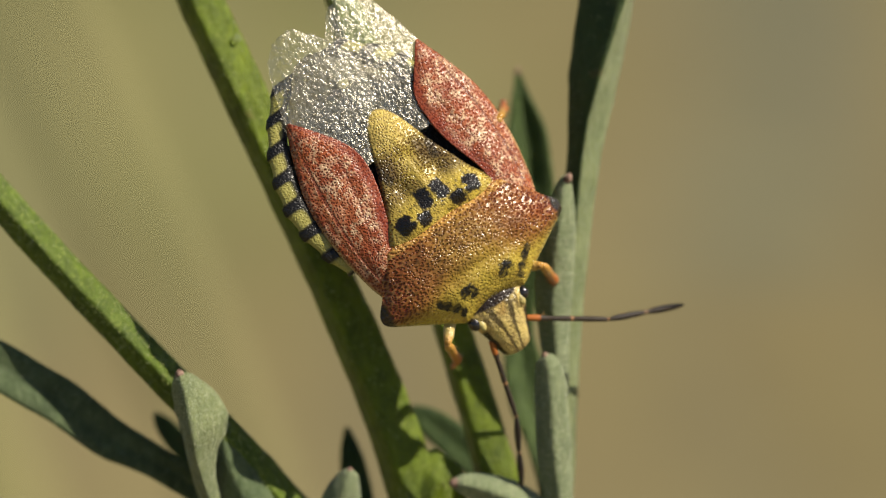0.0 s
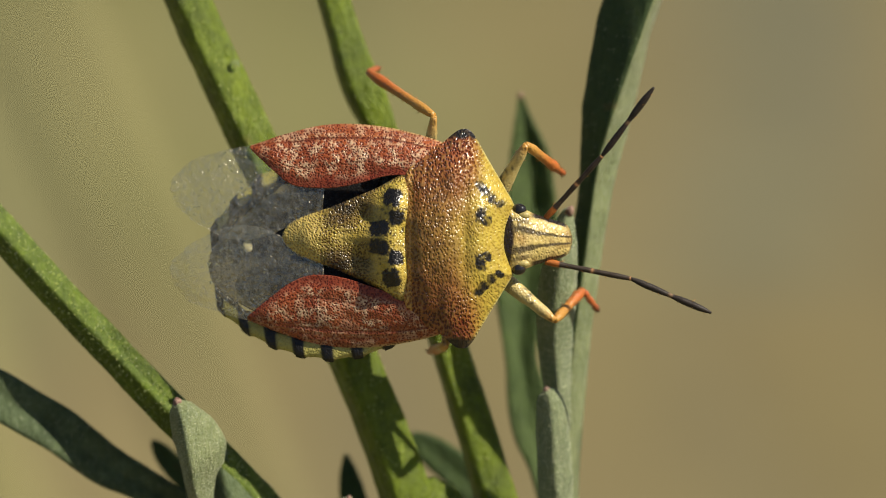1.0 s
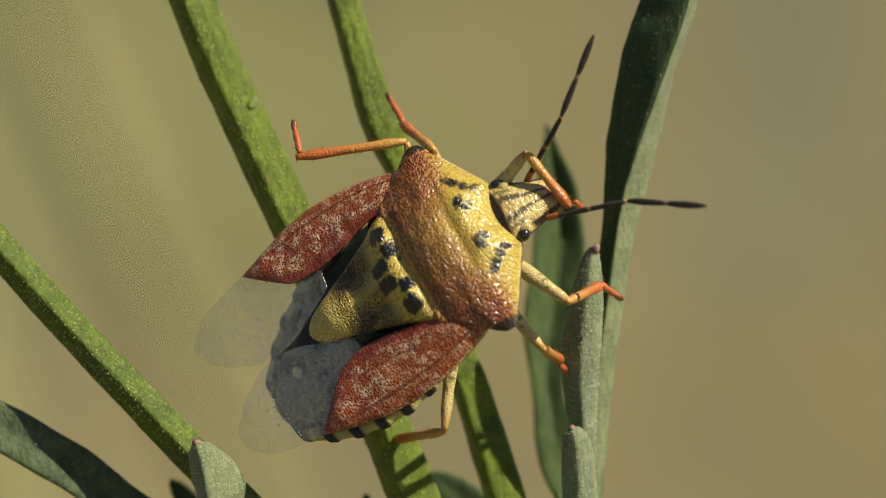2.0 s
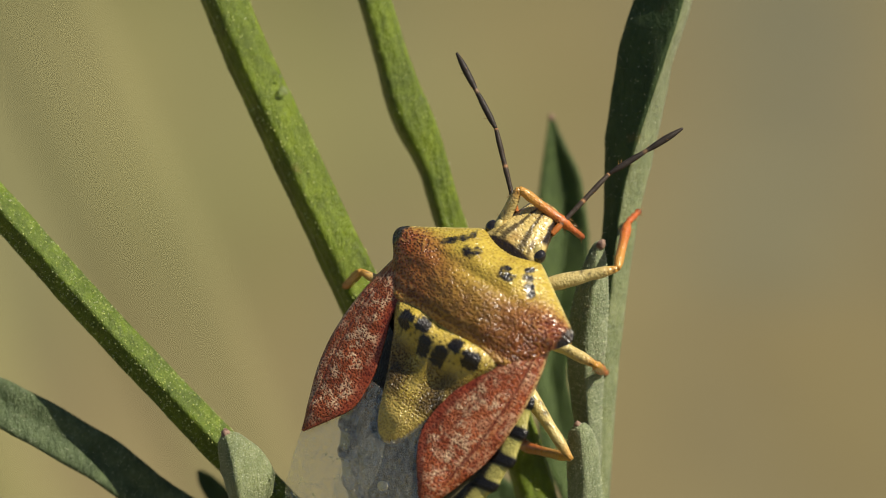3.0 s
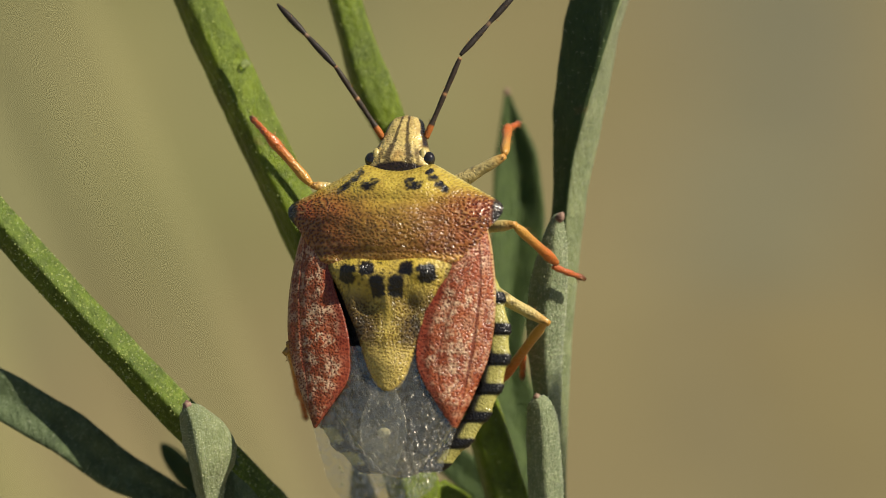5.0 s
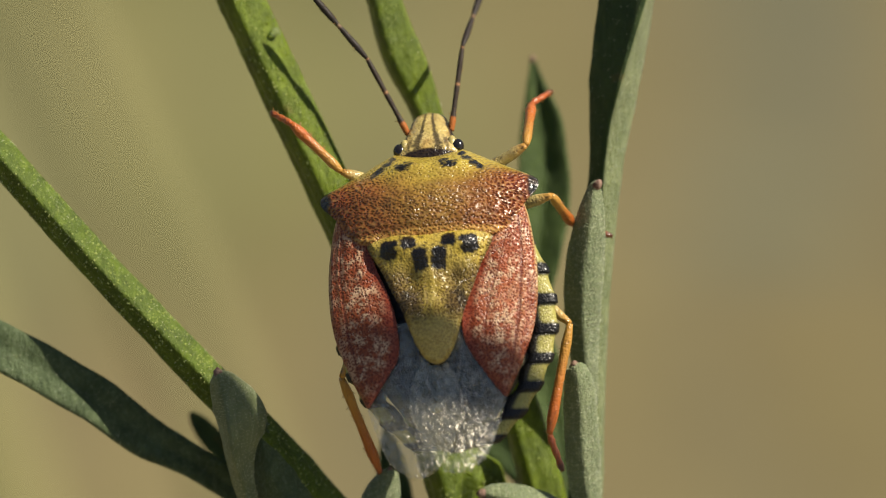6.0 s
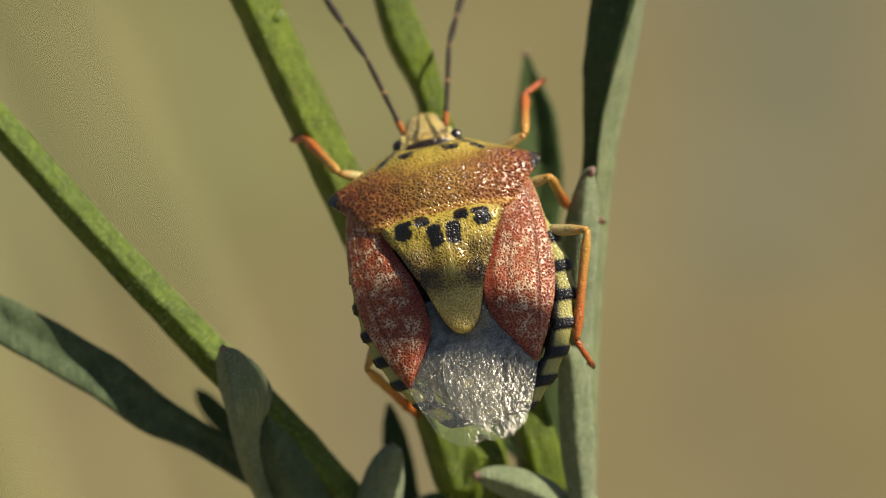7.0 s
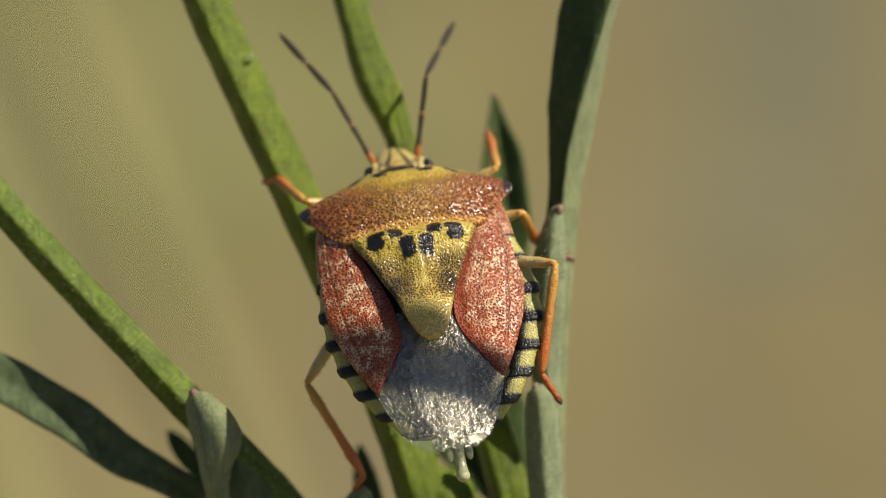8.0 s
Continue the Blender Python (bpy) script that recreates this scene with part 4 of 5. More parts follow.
def edge_segment(y0, y1, sg):
    rings, tints = [], []
    for i in range(15):
        y = y0 + (y1 - y0) * i / 14
        hw = float(np.interp(-y, [-r[0] for r in EDGE_LINE], [r[1] for r in EDGE_LINE])) + 0.05 * smooth(0.2, 0.9, i / 14)
        black = smooth(0.62, 0.68, i / 14 + 0.02 * speck(y, sg, 5)) + smooth(0.12, 0.06, i / 14)
        c = lerp((0.41, 0.37, 0.105), BLK, black)
        hw += 0.06 * min(1, black)
        ring, tint = [], []
        for fx, fz in ((0.62, 0.16), (0.74, 0.15), (0.80, 0.14), (0.88, 0.12), (0.95, 0.07), (1.0, 0.0), (0.96, -0.09), (0.8, -0.2), (0.62, -0.3)):
            inner = max(hw - (1 - fx) * 2.2, 0.1)
            ring.append(((sg * inner + tilt(y)) * 0.001, y * 0.001, (0.12 + fz * 1.3 + 0.02 * i / 14) * 0.001))
            tint.append(lerp(c, BLK, smooth(0.82, 0.73, fx) * (1 if fz > 0 else 0)))
        rings.append(ring)
        tints.append(tint)
    return loft(rings, tints)


CUTS = [-0.3, -1.35, -2.4, -3.4, -4.35, -5.25, -6.1, -6.85]
for sg in (-1, 1):
    for a, b in zip(CUTS, CUTS[1:]):
        part("edge_segment", edge_segment(a, b - 0.03, sg), EDGE, abdomen, "yellow edge segment with a black band")


def wing_dye(x, y, f, sg):
    """Brick red with a crimson inner border, dark lengthwise veins and a pale outer rim; alpha: how thickly it is flecked."""
    yy = y + sg * 7
    c = lerp((0.36, 0.092, 0.03), (0.21, 0.045, 0.018), 0.35 + 0.6 * speck(x, yy, 0.9, 1))
    c = lerp(c, (0.42, 0.13, 0.05), 0.6 * smooth(0.0, 0.4, speck(x, yy, 0.7, 8)))
    inner = smooth(0.26, 0.08, f + 0.06 * speck(x, yy, 1.5, 4))
    c = lerp(c, (0.25, 0.04, 0.018), 0.7 * inner)
    vein = max(smooth(0.035, 0.01, abs(f - 0.74 + 0.012 * y)), 0.6 * smooth(0.03, 0.01, abs(f - 0.42 - 0.03 * y)))
    c = lerp(c, (0.10, 0.028, 0.022), 0.45 * vein * smooth(-4.8, -4.0, y))
    c = lerp(c, (0.40, 0.16, 0.06), 0.5 * smooth(0.03, 0.015, abs(f - 0.80 + 0.012 * y)))
    rim = smooth(0.955, 0.985, f) * smooth(-3.0, -1.0, y)
    c = lerp(c, (0.50, 0.36, 0.16), 0.8 * rim)
    amount = (1 - 0.9 * inner) * (1 - 0.8 * vein) * (0.55 + 0.45 * smooth(0.86, 0.76, f)) * (0.35 + 0.65 * smooth(-5.2, -4.4, y)) * (0.7 + 0.3 * smooth(0.5, -0.5, y))
    return (*c, max(0.05, amount * (1 - rim)))


def corium(sg):
    """Leathery forewing. Hinged at (2.3, 1.0)."""
    rows = [(1.3, 1.9, 3.05, 1.0, 0.60), (0.6, 1.95, 3.25, 1.06, 0.6), (-0.2, 1.85, 3.38, 1.10, 0.58), (-1.0, 1.55, 3.46, 1.08, 0.56), (-1.9, 1.2, 3.46, 1.02, 0.54), (-2.7, 1.0, 3.38, 0.96, 0.52), (-3.4, 1.0, 3.22, 0.9, 0.5),
            (-4.0, 1.22, 3.0, 0.84, 0.5), (-4.6, 1.6, 2.76, 0.76, 0.5), (-5.15, 1.98, 2.5, 0.68, 0.5), (-5.5, 2.24, 2.34, 0.6, 0.52)]
    rings, tints = [], []
    m = 64
    for y, xi, xo, zi, zo in spline(rows, 120):
        xi += 0.22 * smooth(0.4, -1.0, y) * smooth(-4.2, -3.0, y) * (sg < 0)
        top, low, ct = [], [], []
        for j in range(m + 1):
            f = j / m
            x = xi + (xo - xi) * f
            z = zi + (zo - zi) * f + 0.16 * math.sin(f * math.pi) * min(1, (xo - xi)) + 0.03 * speck(x, y, 1.5, 3) + 0.012 * math.exp(-((f - 0.78 + 0.012 * y) / 0.05) ** 2) - 0.008 * math.exp(-((f - 0.70 + 0.012 * y) / 0.05) ** 2) + 0.03 * speck(x * 1.5, y * 0.5, 1.6, 12)
            z -= 0.05 * smooth(0.93, 1.0, f)
            top.append((sg * x * 0.001, y * 0.001, z * 0.001))
            low.append((sg * x * 0.001, y * 0.001, (z - 0.10) * 0.001))
            ct.append(wing_dye(x, y, f, sg))
        rings.append(top + low[::-1])
        tints.append(ct + ct[::-1])
    return loft(rings, tints)


def membrane(sg, lift):
    rows = [(-2.8, 0.5, 1.5, 0.84, 0.80), (-3.6, 0.0, 2.2, 0.80, 0.72), (-4.4, -0.5, 2.6, 0.76, 0.62), (-5.2, -0.8, 2.42, 0.74, 0.55), (-6.0, -0.8, 2.2, 0.72, 0.5), (-6.7, -0.55, 1.95, 0.68, 0.46), (-7.3, -0.3, 1.7, 0.62, 0.42), (-7.75, 0.1, 1.3, 0.56, 0.4), (-7.98, 0.42, 0.9, 0.5, 0.42)]
    rings = []
    m = 90
    for y, xi, xo, zi, zo in spline(rows, 150):
        top, low = [], []
        for j in range(m + 1):
            f = j / m
            x = xi + (xo - xi) * f
            yy = y + (0.14 * speck(x, y, 2.3, sg) + 0.07 * speck(x, 0, 6.0, sg)) * smooth(-6.5, -7.6, y)
            z = zi + (zo - zi) * f + 0.1 * math.sin(f * math.pi) + 0.02 * speck(x * 1.6, y * 0.8, 2.0, sg * 3) + lift
            z += 0.012 * speck((x + 0.35 * y) * 3.2, (y - 0.3 * x) * 1.4, 2.2, sg * 5) + 0.013 * speck(x, y, 6.0, sg * 9) + 0.010 * speck(x, y, 13.0, sg * 11)
            top.append((sg * x * 0.001, yy * 0.001, z * 0.001))
            low.append((sg * x * 0.001, yy * 0.001, (z - 0.018) * 0.001))
        rings.append(top + low[::-1])
    return loft(rings)


part("pale_spot", ball((-0.35, -5.6, 0.55), (0.22, 0.17, 0.06)), CREAM_SPOT, abdomen, "cream spot on the dark back")

def bubbles(sg, count, seed):
    """Tiny clear bubbles clinging to a membrane."""
    rng = random.Random(seed)
    bm = bmesh.new()
    for _ in range(count):
        y = -4.6 - 2.9 * rng.random() ** 0.7
        x = rng.uniform(-0.2, 1.0) * (2.1 if y > -6.6 else 1.4)
        r = rng.uniform(0.016, 0.042)
        m = Matrix.Translation(Vector((sg * x, y, 0.66 - 0.045 * (x + 0.5) + 0.03 * (y + 5))) * 0.001)
        bmesh.ops.create_icosphere(bm, subdivisions=2, radius=r * 0.001, matrix=m)
    return bm


HINGE = Vector((2.3, 1.0, 0.9)) * 0.001
wings = {}
for side, sg in (("left", -1), ("right", 1)):
    w = part("forewing", corium(sg), CORIUM, bug, "brick red forewing flecked with cream")
    part("membrane", membrane(sg, -0.05 if sg < 0 else -0.02), MEMBRANE, w, "clear wrinkled wing membrane")
    part("bubbles", bubbles(sg, 70, 60 + sg), LIQUID, w, "tiny clear bubbles on the membrane")
    wings[side] = w


def limb(length, radii, dye, n=20, sides=10, bow=0.0, hairs=0, seed=1):
    """A limb along +y from its joint; radii at even steps (mm)."""
    s = spline([(i / (len(radii) - 1) * length, r) for i, r in enumerate(radii)], n)
    rings, tints = [], []
    for y, r in s:
        ring, tint = [], []
        for j in range(sides):
            a = 2 * math.pi * j / sides
            k = r * (1 + 0.05 * speck(y * 3, a, 1.0, seed))
            ring.append((math.cos(a) * k * 0.001, y * 0.001, (math.sin(a) * k + bow * math.sin(y / length * math.pi)) * 0.001))
            tint.append(dye(y / length, a))
        rings.append(ring)
        tints.append(tint)
    bm = loft(rings, tints)
    layer = bm.verts.layers.float_color["tint"]
    rng = random.Random(seed)
    for _ in range(hairs):
        y, a = rng.uniform(0.15, 1.0) * length, rng.uniform(0, math.tau)
        r = float(np.interp(y, s[:, 0], s[:, 1]))
        out = Vector((math.cos(a), 0.6, math.sin(a))) * 0.13
        base = Vector((math.cos(a) * r * 0.95, y, math.sin(a) * r * 0.95))
        q = [base + Vector((0, -0.012, 0)), base + Vector((0, 0.012, 0)), base + Vector((-math.sin(a), 0, math.cos(a))) * 0.012, base + out]
        vs = [bm.verts.new(p * 0.001) for p in q]
        for v in vs:
            v[layer] = (0.3, 0.16, 0.05, 1)
        for tri in ((0, 1, 3), (1, 2, 3), (2, 0, 3)):
            bm.faces.new([vs[i] for i in tri])
    return bm


def femur_dye(f, a):
    c = lerp((0.56, 0.45, 0.18), (0.50, 0.26, 0.05), smooth(0.8, 1.0, f))
    return lerp(c, BLK, 0.8 * smooth(0.35, 0.5, speck(f * 9, a * 2, 1.6)))


def tibia_dye(f, a):
    return lerp((0.52, 0.27, 0.055), (0.48, 0.13, 0.026), smooth(0.1, 0.8, f))


def toe_dye(f, a):
    return lerp((0.45, 0.11, 0.03), (0.10, 0.04, 0.02), smooth(0.6, 0.95, f))


LEG_SIZES = {"fore": (2.8, 2.3, 1.1), "mid": (3.0, 2.6, 1.4), "hind": (4.2, 3.7, 1.3)}
HIPS = {"fore": (0.9, 2.4, -0.7), "mid": (1.2, 1.3, -0.9), "hind": (1.3, 0.2, -0.9)}
bug_legs = {}
for side, sg in (("left", -1), ("right", 1)):
    for kind, (lf, lt, la) in LEG_SIZES.items():
        x, y, z = HIPS[kind]
        femur = part("femur", limb(lf, [0.16, 0.24, 0.27, 0.25, 0.2, 0.19, 0.1], femur_dye, 24, 12, 0, 14, 1 + len(bug_legs)), LIMB, bug, "pale yellow femur")
        tibia = part("tibia", limb(lt, [0.1, 0.17, 0.155, 0.155, 0.165, 0.185, 0.1], tibia_dye, 24, 10, 0, 60, 3 + len(bug_legs)), LIMB, bug, "orange tibia")
        toe = part("tarsus", limb(la, [0.08, 0.12, 0.10, 0.12, 0.09, 0.12, 0.06], toe_dye, 18, 8, 0, 20, 5), LIMB, bug, "rust red tarsus")
        femur["length"], tibia["length"] = lf, lt
        bug_legs[side + " " + kind] = (Vector((x * sg, y, z)), femur, tibia, toe)


def ant_dye_low(f, a):
    if f < 0.16:
        return (0.40, 0.13, 0.03)
    return lerp((0.045, 0.034, 0.026), (0.35, 0.18, 0.08), max(smooth(0.03, 0.0, abs(f - 0.55)), smooth(0.97, 1.0, f)))


def ant_dye_top(f, a):
    return lerp((0.035, 0.028, 0.024), (0.35, 0.22, 0.12), smooth(0.025, 0.0, abs(f - 0.49)))


bug_antennae = {}
for side, sg in (("left", -1), ("right", 1)):
    low = part("antenna", limb(2.9, [0.10, 0.115, 0.085, 0.085, 0.095, 0.085, 0.095, 0.09, 0.07], ant_dye_low, 40, 8, 0, 8, 7), FEELER, bug, "thin black antenna with pale joints")
    top = part("antenna_tip", limb(2.9, [0.06, 0.105, 0.11, 0.10, 0.075, 0.11, 0.12, 0.10, 0.04], ant_dye_top, 40, 8, 0, 10, 9), FEELER, bug, "thin black antenna end")
    bug_antennae[side] = (Vector((0.72 * sg, 4.35, -0.35)), low, top)


def vent_tube():
    rows = [(0, 0.21), (0.4, 0.2), (0.9, 0.17), (1.25, 0.18), (1.5, 0.23), (1.65, 0.19), (1.74, 0.05)]
    rings = []
    for y, r in spline(rows, 30):
        rings.append([(math.cos(2 * math.pi * j / 14) * r * 0.001, -y * 0.001, math.sin(2 * math.pi * j / 14) * r * 0.001) for j in range(14)])
    return loft(rings)


vent = part("vent_tube", vent_tube(), LIQUID_PALE, abdomen, "pale wet vent tube")
for sg in (-1, 1):
    part("vent_lobe", ball((0.33 * sg, -0.75, 0.0), (0.13, 0.26, 0.12)), LIQUID_PALE, vent)


def teardrop():
    rings = []
    for i in range(1, 24):
        a = math.pi * i / 24
        r, z = 0.83 * math.sin(a) * (1 - 0.16 * math.cos(a) ** 3 * (math.cos(a) > 0)), 0.94 * math.cos(a) + 0.2 * max(0, math.cos(a)) ** 6
        rings.append([(r * math.cos(2 * math.pi * j / 28) * 0.001, r * math.sin(2 * math.pi * j / 28) * 0.001, z * 0.001) for j in range(28)])
    return loft(rings)


droplet = part("droplet", teardrop(), DROP, None)
tagged(droplet, "clear yellowish liquid drop let go by the bug", "drop")

# ---- movement ----
SWAY_ROWS = [
    (0, 0.22, 0.04),
    (0.5, 0.27, 0.01),
    (1, 0.24, -0.07),
    (1.5, 0.23, -0.05),
    (1.7, 0.31, -0.05),
    (2.8, 0.01, -0.03),
    (3, -0.1, -0.14),
    (3.5, 0.0, 0.0),
    (4, -0.12, 0.04),
    (4.5, -0.09, 0.0),
    (4.7, -0.15, -0.08),
    (5.8, -0.03, -0.18),
    (6, -0.01, -0.14),
    (6.5, 0.0, -0.13),
    (7, -0.12, -0.26),
    (7.5, -0.12, -0.26),
    (8, -0.16, -0.17),
]
BUG_ROWS = [
    (0.0, -0.03, 0.69, 1.0, -146.7, -2.7, -10.4),
    (0.5, -1.09, 1.36, 1.0, -108.5, 12.6, -2.1),
    (1.0, -0.89, 1.11, 1.0, -90.7, 7.3, -0.2),
    (1.5, -1.29, 1.21, 1.0, -63.1, 15.5, -16.4),
    (1.7, -1.45, 1.41, 1.0, -58.2, 14.3, -22.0),
    (2.8, -0.64, -0.11, 1.0, -44.9, 6.6, -10.3),
    (3.0, -0.7, -0.98, 1.0, -32.2, -0.2, -20.7),
    (3.5, -1.52, 0.49, 1.0, -28.6, -6.2, -23.3),
    (4.0, -1.6, 0.86, 1.0, -23.6, -6.5, -25.5),
    (4.5, -1.29, 0.73, 1.0, -7.5, -12.5, -14.4),
    (4.7, -1.38, 0.52, 1.0, -4.4, -8.4, -14.6),
    (5.8, -1.5, 0.1, 1.0, 5.7, -22.7, -6.1),
    (6.0, -1.38, -0.17, 1.0, 2.7, -23.4, -6.4),
    (6.5, -1.04, -0.38, 1.0, 9.0, -26.4, -2.9),
    (7.0, -0.98, -0.2, 1.0, 11.3, -31.5, -1.5),
    (7.5, -0.92, 0.24, 1.0, 11.0, -36.3, 2.8),
    (8.0, -0.94, 0.51, 1.0, 11.7, -40.1, 5.0),
]


BROAD_ROWS = [
    (0, 0.35, -0.19),
    (0.5, 0.56, 0.01),
    (1, 0.42, -0.07),
    (1.5, 0.55, 0.01),
    (1.7, 0.58, 0.1),
    (2.8, 0.29, 0.16),
    (3, 0.12, 0.18),
    (3.5, 0.0, -0.0),
    (4, 0.12, 0.32),
    (4.5, 0.0, 0.23),
    (4.7, -0.02, 0.15),
    (5.8, -0.33, 0.18),
    (6, -0.33, 0.22),
    (6.5, -0.42, 0.06),
    (7, -0.48, -0.08),
    (7.5, -0.58, 0.02),
    (8, -0.56, -0.17),
]
LONG_TILT = [(0, 0.83), (0.5, 2.04), (1, 2.42), (1.5, 3.31), (1.7, 2.99), (2.8, 2.35), (3, 1.34), (3.5, 0.00), (4, 0.76), (4.5, 0.51), (4.7, 0.25), (5.8, -0.38), (6, -0.32), (6.5, -0.25), (7, -0.32), (7.5, -0.70), (8, -0.70)]
WING_ROWS = [(0, 3, 3), (0.5, 4, 4), (1.0, 6, 4), (1.5, 5, 5), (1.7, 8, 8), (2.8, 4, 1), (3.5, 3, -1), (4.5, 2, 0), (6.0, 1, -1.5), (6.5, 0, -1.5), (7.0, -1, -1.5), (8.0, -2, -1.5)]


ARCH_ROWS = [(0, 22, 6, 0), (4.7, 22, 6, 0), (5.3, 9, 1, 0), (5.8, 0.6, -2.0, 0.4), (6.0, 0.6, -0.8, -0.3), (6.3, 0.6, -0.2, -0.2), (6.5, 0.1, -0.9, 0.9), (7.0, 0, 1.35, 0), (7.5, 0.9, 2.3, 1.7), (7.8, 0.4, 3.2, 1.4), (8.0, 0.5, 2.1, 1.3)]
ABDOMEN_ROWS = [(0, 0.4, 5, -0.2), (0.5, 0.25, 9, -0.4), (1.0, 0.15, 13, -0.6), (1.5, 0.1, 15, -0.7), (1.7, 0.1, 15, -0.7), (2.8, 0.1, 14, -0.65), (3.5, 0.1, 13, -0.6), (4.0, 0.05, 9, -0.4), (4.5, 0.0, 4, -0.2), (6.0, 0.1, 0, 0), (8.0, 0.05, 0, 0)]
FLEX_ROWS = [(0, 0, 0, 3), (0.5, 0, 0, 6), (1.0, 0, 0, 8), (1.7, 2, 0, 10), (2.8, 2, 0, 10), (3.5, 2, 0, 8), (4.0, 2, 0, 6), (4.7, 2, 0, 2), (5.8, 9, 4, 1), (6.5, 12, 6, 0), (7.0, 17, 8, 0), (7.5, 20, 9, 0), (8.0, 22, 10, 0)]
VENT_ROWS = [(0, -4.6), (7.0, -4.6), (7.15, -6.5), (8.0, -6.75)]
DROP_ROWS = [(7.13, 0.1, -5.6, 4.2, 0), (7.2, 0.5, -7.1, 4.8, 0), (7.3, 0.42, -7.75, 5, 0), (7.4, 0.66, -7.85, 5, 0), (7.5, 0.73, -8.0, 5, 0), (7.6, 0.88, -8.1, 5, 0),
             (7.67, 0.9, -8.1, 5, 0.024), (7.73, 0.9, -8.1, 5, 0.083), (7.8, 0.9, -8.1, 5, 0.196), (7.85, 0.9, -8.1, 5, 0.2935), (8.0, 0.9, -8.1, 5, 0.2935)]


def bug_pose(u, v, w, heading, pitch, roll):
    turn = Matrix.Rotation(radians(heading), 3, "Z") @ Matrix.Rotation(radians(pitch), 3, "X") @ Matrix.Rotation(radians(roll), 3, "Y")
    return Matrix.Translation(at(u, v, w)) @ (BASIS @ turn).to_4x4()


def bone(a, b, up=(0, 0, 1)):
    """A pose at a (mm) whose y axis points to b."""
    a, b = Vector(a), Vector(b)
    y = (b - a).normalized()
    x = y.cross(Vector(up))
    if x.length < 1e-3:
        x = Vector((1, 0, 0))
    x.normalize()
    return Matrix.Translation(a * 0.001) @ Matrix((x, y, x.cross(y))).transposed().to_4x4()


def along(rows, t, col):
    return float(np.interp(t, [row[0] for row in rows], [row[col] for row in rows]))


def wing_pose(angle, sg, droop=0.0):
    h = Vector((HINGE.x * sg, HINGE.y, HINGE.z))
    return Matrix.Translation(h) @ Matrix.Rotation(radians(angle * sg), 4, "Z") @ Matrix.Rotation(radians(droop), 4, "X") @ Matrix.Translation(-h)


def reach(a, b, length):
    a, b = Vector(a), Vector(b)
    return a + (b - a).normalized() * length


def leg_walk(leg, rows):
    """rows: t, knee, ankle, toe in the bug's space (mm). The thigh ends at the knee."""
    hip, femur, tibia, toe = leg
    lf, lt = femur["length"], tibia["length"]
    walk(femur, [(t, bone(reach(k, hip, lf), k)) for t, k, a, z in rows])
    walk(tibia, [(t, bone(k, a)) for t, k, a, z in rows])
    walk(toe, [(t, bone(reach(k, a, lt), z)) for t, k, a, z in rows])


def antenna_walk(pair, rows):
    root, low, top = pair
    walk(low, [(t, bone(root, k)) for t, k, z in rows])
    walk(top, [(t, bone(reach(root, k, 2.9), z)) for t, k, z in rows])


